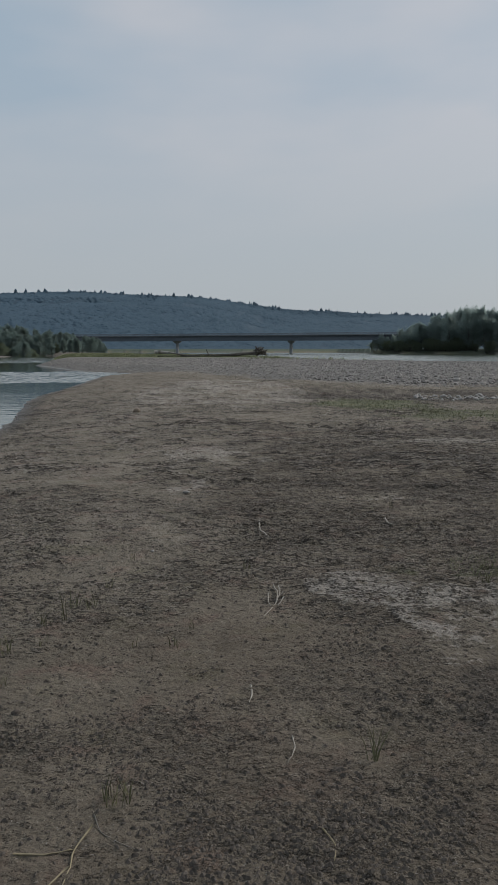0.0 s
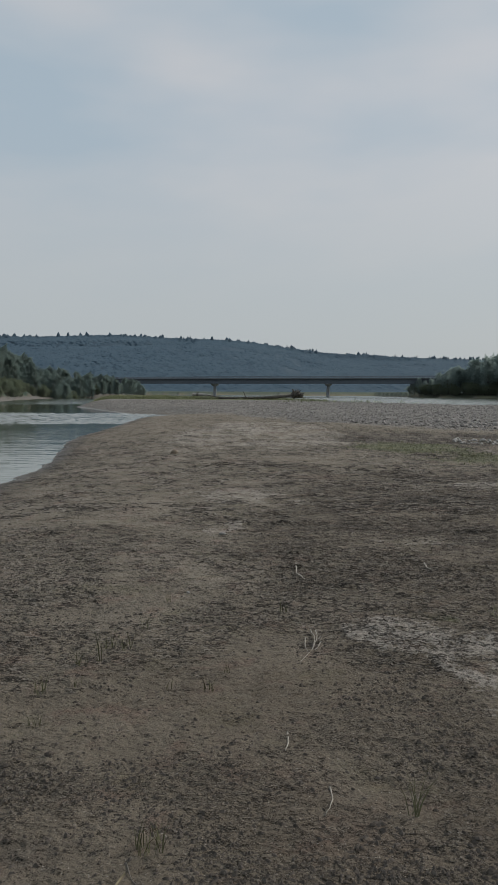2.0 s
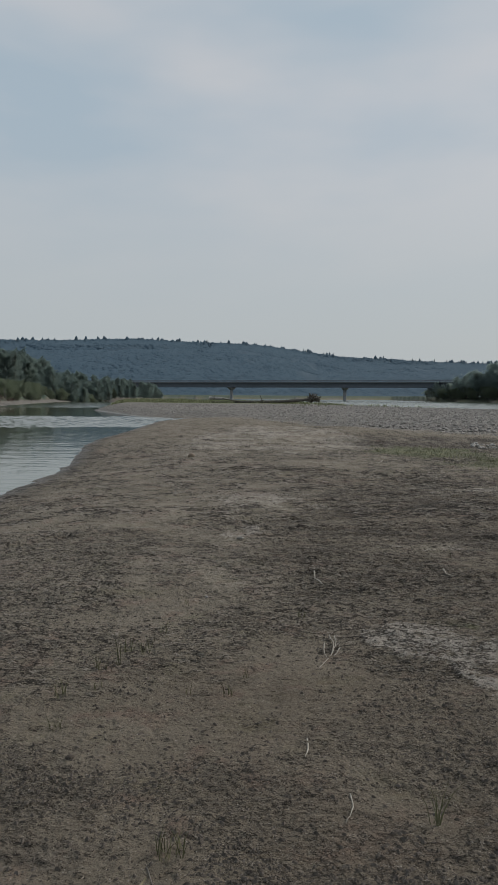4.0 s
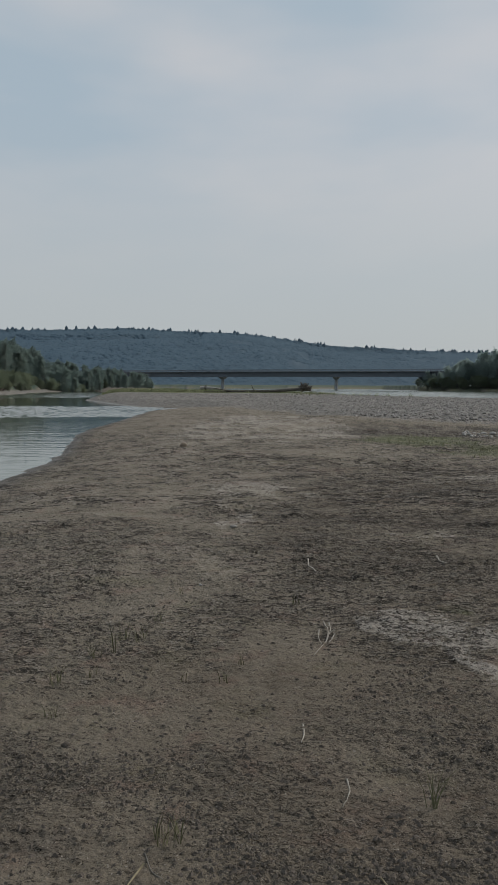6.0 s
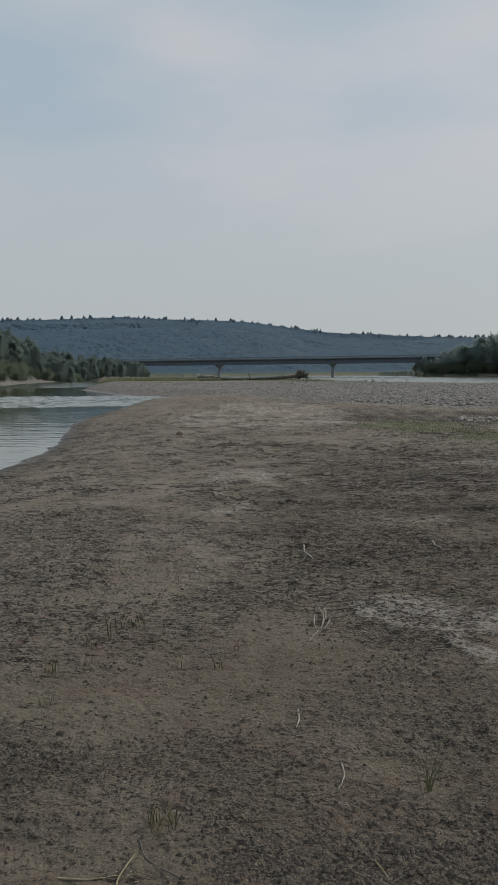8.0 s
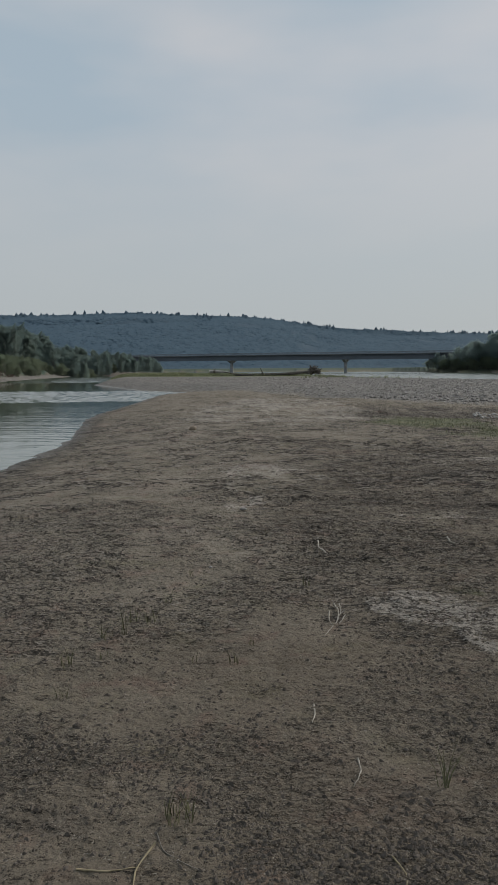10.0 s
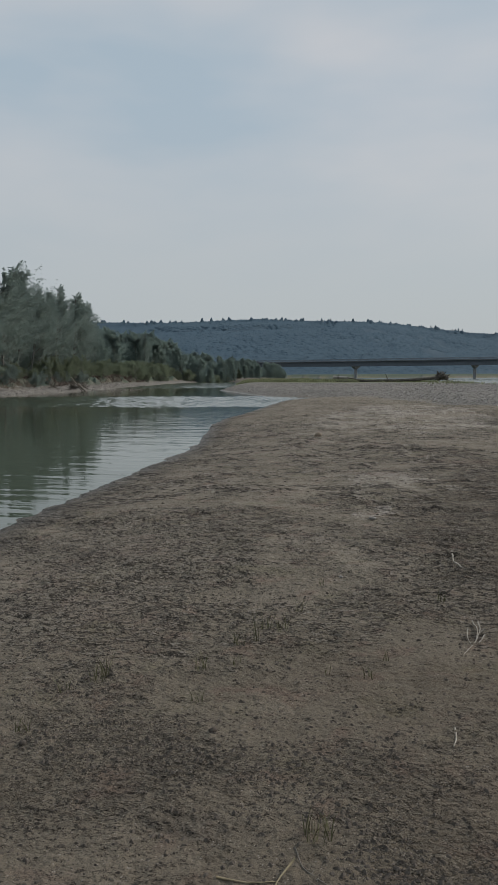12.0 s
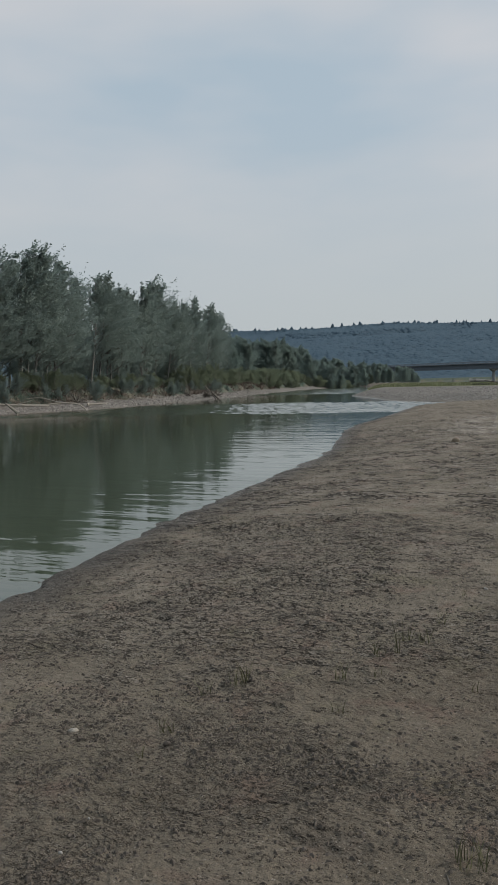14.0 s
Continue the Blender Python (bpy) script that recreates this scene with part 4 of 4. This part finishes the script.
stick("stick", [[(-0.54, 2.40), (-0.50, 2.30), (-0.42, 2.24), (-0.36, 2.21)]], 0.0028, DRIFT_DARK, "thin dark curved twig on dried mud")
stick("twig", [[(0.165, 4.93, 0.02), (0.19, 4.74, 0.015), (0.17, 4.55), (0.13, 4.44), (0.08, 4.28)], [(0.20, 4.92, 0.02), (0.205, 4.72, 0.015), (0.17, 4.55)],
               [(0.13, 4.74, 0.02), (0.12, 4.60, 0.01), (0.14, 4.47)], [(0.225, 4.62, 0.02), (0.18, 4.50)], [(0.23, 4.72, 0.02), (0.19, 4.68, 0.01)]], 0.0052, DRIFT, "forked bleached twig lying on dried mud", "twig")
stick("dry_stalk", [[(-0.525, 2.315, 0.02), (-0.572, 2.22), (-0.563, 2.14), (-0.568, 2.06)], [(-0.76, 2.21), (-0.66, 2.205), (-0.57, 2.228)], [(-0.57, 2.14), (-0.62, 2.05), (-0.64, 2.0)]],
      0.0040, STRAW, "forked dry straw-coloured stalk lying on mud", "stalk")
for run in ([(5.45, 18.6), (5.6, 17.6), (5.95, 16.9)], [(5.2, 17.1), (5.7, 16.85), (6.4, 16.8)], [(2.15, 19.4), (1.95, 18.6), (1.75, 17.8)], [(5.30, 19.4), (5.55, 18.9)]):
    stick("driftwood_stick", [run], 0.016, DRIFT, "short grey driftwood stick on the mud flat")


def tuft(x, y, count, tall, spread, seed, mat, label, lean=0.22):
    rg = np.random.default_rng(seed)
    a, r = rg.uniform(0, 2 * np.pi, count), spread * np.sqrt(rg.random(count))
    v, f = blades(r * np.cos(a), r * np.sin(a), np.zeros(count), tall, 0.0022, seed, lean)
    me = array_mesh("grass_tuft", v, f)
    me.materials.append(mat)
    ob = tagged(new("grass_tuft", me), label, "grass tuft", "tufts on the mud")
    ob.location = (x, y, height(x, y))
    return ob


TUFTS = [(-1.22, 4.30, 16, 0.13), (-1.14, 4.36, 8, 0.19), (-1.34, 3.89, 14, 0.12), (-0.41, 3.92, 14, 0.10), (-0.34, 4.17, 8, 0.08), (-0.47, 2.47, 30, 0.10), (0.48, 2.73, 12, 0.17),
         (-0.96, 4.94, 10, 0.10), (-1.15, 3.97, 6, 0.07), (-1.12, 4.58, 9, 0.13), (-0.64, 3.94, 5, 0.07), (-1.85, 3.67, 24, 0.13), (-1.95, 3.06, 16, 0.07), (-1.0, 4.55, 9, 0.12),
         (-1.24, 3.52, 12, 0.08), (-2.0, 3.55, 12, 0.10), (1.62, 4.95, 14, 0.10), (-1.94, 2.78, 7, 0.07), (-0.02, 5.35, 10, 0.10), (1.75, 5.3, 26, 0.07), (1.45, 7.4, 8, 0.14), (-0.9, 5.6, 6, 0.08)]
for k, (x, y, n, t) in enumerate(TUFTS):
    tuft(x, y, n, t, 0.018 + 0.0012 * n, 300 + k, SEDGE, "sparse olive-brown sedge tuft growing from dried mud" if t > 0.09 else "low sparse green-brown grass sprouts in dried mud")


def rock(name, x, y, size, seed, mat, label, flat=0.65, sink=0.3, turn=0.0):
    me = stone_mesh(name, seed, flat)
    me.materials.append(mat)
    ob = tagged(new(name, me), label, "stone")
    ob.matrix_basis = Matrix.LocRotScale((x, y, height(x, y) + size * flat * (0.5 - sink)), Euler((0, 0, turn)), (size,) * 3)
    return ob


rock("rock", -2.94, 19.35, 0.22, 61, STONE_BROWN, "single rounded brown stone on the mud bar", 0.8)
rock("rock", 10.0, 35.7, 0.36, 62, STONE_PALE, "single white boulder at the foot of gravel")
rock("pebble", -0.71, 8.25, 0.09, 63, STONE_PALE, "small pale flat pebble on dried mud", 0.4)
rock("pebble", -0.78, 5.82, 0.035, 64, STONE_PALE, "small pale pebble on dried mud")
rock("pebble", -1.84, 2.11, 0.020, 65, STONE_PALE, "tiny white pebble on dried mud", 0.8)
rock("pebble", -1.86, 2.31, 0.014, 66, STONE_PALE, "tiny white pebble on dried mud", 0.8)
rock("wood_chip", -2.41, 2.94, 0.066, 67, DRIFT, "flat pale wood chip on dried mud", 0.22, 0.1, 0.2)
rock("mud_lump", -1.89, 2.95, 0.045, 69, CLOD, "dark crumbly lump of mud")
rock("mud_lump", -1.06, 3.18, 0.05, 68, CLOD, "dark crumbly lump of mud")

# ---- driftwood on the far bank and at the end of the bar ----


def log(name, runs, radius, mat, label):
    """A log given by points in space, with stubs."""
    chunks = []
    for run, k in runs:
        p = np.array(run, float)
        t = np.linspace(0, 1, len(p))
        u = np.linspace(0, 1, 4 * len(p))
        q = np.stack([np.interp(u, t, p[:, i]) for i in range(3)], -1)
        q[1:-1] = 0.25 * q[:-2] + 0.5 * q[1:-1] + 0.25 * q[2:]
        chunks.append(tube_arrays(q, radius * k * (1 - 0.5 * u) * (1 + 0.08 * np.sin(u * 23)), 6))
    v, f = join_arrays(chunks)
    o = v.mean(0)
    o[2] = v[:, 2].min()
    me = array_mesh(name, v - o, f, True)
    me.materials.append(mat)
    ob = tagged(new(name, me), label, "driftwood", "driftwood on the bank")
    ob.location = o
    return ob


def on(x, y, up):
    return (x, y, height(x, y) + up)


log("driftwood_log", [([on(-43.0, 43.6, 0.3), on(-41.2, 45.2, 0.25), on(-39.6, 46.6, 0.3), on(-38.4, 47.6, 0.35)], 1.0), ([on(-40.4, 46.0, 0.3), on(-39.2, 46.6, 0.75)], 0.5)], 0.11, DRIFT, "bleached forked driftwood log on the stony bank")
log("driftwood_log", [([on(-37.6, 43.1, 0.1), on(-38.6, 42.9, 0.75)], 1.0)], 0.13, DRIFT, "broken bleached log end leaning on the stony shore")
log("driftwood_log", [([on(-40.9, 47.2, 0.25), on(-39.4, 48.4, 0.25), on(-38.4, 49.4, 0.5), on(-37.4, 50.4, 0.45), on(-36.6, 51.9, 0.3)], 1.0), ([on(-38.6, 49.2, 0.5), on(-40.2, 48.8, 0.8), on(-41.0, 48.0, 0.7)], 0.6)], 0.095, DRIFT, "long thin bleached driftwood log along the bank")
log("driftwood_log", [([on(-38.2, 52.4, 0.25), on(-37.2, 53.8, 0.4)], 1.0)], 0.13, DRIFT, "short pale log end under the cut bank")
log("driftwood_branch", [([on(-43.2, 86.0, 0.9), on(-41.3, 86.8, 0.5), on(-39.6, 87.8, 0.3), on(-38.6, 88.6, 0.1)], 1.0), ([on(-43.8, 85.4, 1.6), on(-42.0, 86.6, 0.6)], 0.7)], 0.14, DRIFT_DARK, "grey fallen branch hanging down the cut bank")


def root_wad(name, x, y, z, size, seed, label, count=34, thick=0.06):
    rr = random.Random(seed)
    runs = []
    for k in range(count):
        a, e = rr.uniform(0, 2 * math.pi), rr.uniform(-0.3, 1.2)
        d = Vector((math.cos(a) * math.cos(e), math.sin(a) * math.cos(e), math.sin(e)))
        b = Vector((rr.uniform(-1, 1), rr.uniform(-1, 1), rr.uniform(-0.5, 1))) * 0.3
        m, t = d * size * 0.55 + b * size * 0.3, d * size * rr.uniform(0.7, 1.15) + b * size
        runs.append(([(x, y, z), (x + m.x, y + m.y, z + m.z), (x + t.x, y + t.y, z + t.z)], rr.uniform(0.5, 1.0)))
    return log(name, runs, size * thick, DRIFT_DARK, label)


for x, y, s in ((-43.6, 85.6, 1.1), (-45.0, 83.0, 0.8), (-40.2, 53.6, 0.9), (-43.0, 45.0, 0.8), (-44.5, 90.5, 0.9)):
    root_wad("root_tangle", x, y, height(x, y) + 0.25, s, int(-x * 10), "tangle of grey exposed roots on the cut bank")

big = log("fallen_tree", [([on(-13.6, 111.2, 0.12), on(-8.1, 111.7, 0.2), on(-3.5, 111.9, 0.3), on(-0.1, 112.0, 0.55), on(1.4, 112.0, 0.75)][::-1], 1.0), ([on(-6.0, 111.8, 0.3), on(-6.4, 111.0, 1.2)], 0.3),
                          ([on(-9.5, 111.5, 0.2), on(-12.0, 110.4, 0.7)], 0.4)], 0.30, DRIFT_DARK, "large grey fallen tree trunk on the gravel bar")
wad = root_wad("root_wad", 1.6, 112.0, height(1.6, 112.0) + 0.55, 1.0, 91, "upturned root wad of the fallen tree", 90, 0.17)
root_wad("branch_pile", -18.0, 150.0, height(-17.4, 150) + 0.2, 1.1, 92, "grey bleached branches heaped on the bar", 22)
log("driftwood_log", [([on(-19.0, 149.8, 0.62), on(-16.8, 150.2, 0.72), on(-15.0, 150.4, 0.62)], 1.0)], 0.42, STONE_PALE, "thick white weathered log on the bar grass")

# ---- gravel, clods and grass ----
rg = np.random.default_rng(5)


def gravel_stuff():
    n = 42000
    y = 33 + 62 * rg.random(n) ** 1.6
    x = rg.uniform(-0.30, 0.46, n) * y
    size = rg.uniform(0.07, 0.20, n) * (0.7 + 0.6 * rg.random(n) ** 3) * (1 + y / 140)
    keep = (y > gravel_front(x) + rg.normal(0, 1.0, n)) & (shore_side(x, y)[0] > 0.3)
    x, y, size = x[keep], y[keep], size[keep]
    v, f = stone_field(x, y, land(x, y)[0] - size * 0.08, size, 71)
    mesh_part("gravel", array_mesh("gravel", v, f), STONE_STUFF, ground, "grey-brown cobbles and gravel")["kind"] = "stuff"
    # the stony shore across the channel
    n = 9000
    y = rg.uniform(28, 130, n)
    d = rg.uniform(0.1, 5.2, n)
    x = np.interp(y, BANK_Y, BANK_X) - d
    far = shore_side(x, y)[1]
    keep = (far > 0.05) & (far < 5.0)
    x, y = x[keep], y[keep]
    size = rg.uniform(0.10, 0.34, len(x))
    v, f = stone_field(x, y, land(x, y)[0] - size * 0.05, size, 72)
    mesh_part("shore_stones", array_mesh("shore_stones", v, f), STONE_STUFF, ground, "grey-brown stones along the far shore")["kind"] = "stuff"
    # dark wet clods along the water's edge
    n = 2600
    y = 4.6 + 34 * rg.random(n) ** 1.5
    x = np.interp(y, SHORE_Y, SHORE_X) + rg.uniform(-0.25, 0.45, n)
    keep = np.abs(shore_side(x, y)[0] - 0.07) < 0.11 * rg.random(n) + 0.02
    keep &= layers(x, y, 1.1, 3, 45) > 0.40
    x, y = x[keep], y[keep]
    size = (0.02 + 0.09 * rg.random(len(x)) ** 2.5) * (0.6 + y / 30)
    v, f = stone_field(x, y, np.maximum(land(x, y)[0], LEVEL) - size * 0.2, size, 75)
    mesh_part("shore_clods", array_mesh("shore_clods", v, f), WET_CLOD, ground, "dark wet clods at the water's edge")["kind"] = "stuff"
    # crumbs of mud near by
    n = 60000
    y = 1 / (1 / 1.65 - rg.random(n) * (1 / 1.65 - 1 / 13.0))
    x = rg.uniform(-0.95, 0.42, n) * y
    m = land(x, y)
    keep = (shore_side(x, y)[0] > 0.3) & (rg.random(n) < 0.12 + 0.88 * step(0.48, 0.66, layers(x, y, 0.55, 5, 41, 0.6)))
    x, y, z = x[keep], y[keep], m[0][keep]
    size = (0.0050 + 0.024 * rg.random(len(x)) ** 3.0) * (0.75 + y / 8)
    v, f = stone_field(x, y, z, size, 73)
    mesh_part("mud_crumbs", array_mesh("mud_crumbs", v, f), CLOD, ground, "small dark crumbs of dried mud")["kind"] = "stuff"


def bar_grass():
    xs, ys = [], []
    for cx, cy, rx, ry, n in ((-14, 120, 18, 11, 16000), (6, 109, 7, 4, 2200), (-30, 152, 20, 34, 14000), (9, 88, 12, 7, 500), (3.5, 22.5, 1.9, 3.4, 420), (5.0, 18.2, 1.6, 1.8, 240), (1.8, 5.3, 0.35, 0.3, 260)):
        a, r = rg.uniform(0, 2 * np.pi, n), np.sqrt(rg.random(n))
        xs.append(cx + rx * r * np.cos(a))
        ys.append(cy + ry * r * np.sin(a))
    x, y = np.concatenate(xs), np.concatenate(ys)
    keep = (layers(x, y, 2.6, 3, 44) > 0.46) & (shore_side(x, y)[0] > 1) & (river_side(x, y)[0] > 3)
    x, y = x[keep], y[keep]
    z = land(x, y)[0]
    tall = np.where(y > 60, 0.38, np.where(y > 10, 0.07, 0.05))
    v, f = blades(x, y, z, tall, np.where(y > 60, 0.03, np.where(y > 10, 0.010, 0.002)), 74, 0.3)
    me = array_mesh("bar_grass", v, f)
    me.materials.append(GRASS)
    tagged(new("bar_grass", me), "sparse yellow-green grass on the bar", "grass", kind="stuff")


def bank_brush():
    """Dead stems, roots and dry grass hanging over the cut bank."""
    n = 26000
    y = rg.uniform(26, 150, n)
    x = np.interp(y, BANK_Y, BANK_X) - rg.uniform(3.0, 10.5, n)
    far = shore_side(x, y)[1]
    keep = (far > 3.6 + 1.6 * layers(x, y, 4.0, 3, 46)) & (layers(x, y, 2.2, 3, 47) > 0.40)
    x, y = x[keep], y[keep]
    v, f = blades(x, y, land(x, y)[0], 0.62, 0.014 + y / 9000, 76, 0.75)
    me = array_mesh("bank_brush", v, f)
    me.materials.append(BRUSH)
    tagged(new("bank_brush", me), "dry reddish-brown brush and roots on the cut bank", "brush", kind="stuff")


gravel_stuff()
bar_grass()
bank_brush()

# single stones: the pale cobble strip in the muddy basin and the foot of the gravel bank
shapes = []
for k in range(8):
    me = stone_mesh("stone", 80 + k, 0.42 + 0.02 * k)
    me.materials.append(STONE if k < 5 else STONE_PALE)
    shapes.append(me)
rs = random.Random(12)


def single_stone(x, y, size, pale):
    ob = new("stone", shapes[rs.randrange(5, 8) if pale else rs.randrange(5)])
    ob.matrix_basis = Matrix.LocRotScale((x, y, height(x, y) + size * 0.12), Euler((rs.uniform(-0.2, 0.2), rs.uniform(-0.2, 0.2), rs.uniform(0, 6.28))), (size, size, size))
    ob.parent = ground


for k in range(110):
    single_stone(6.1 + 6.5 * rs.random(), 27.3 + rs.gauss(0, 0.6), rs.uniform(0.10, 0.26), True)
for k in range(185):
    x = rs.uniform(3.5, 14.0)
    single_stone(x, float(gravel_front(x)) + 0.3 + 3.2 * rs.random() ** 1.5, rs.uniform(0.12, 0.30), False)
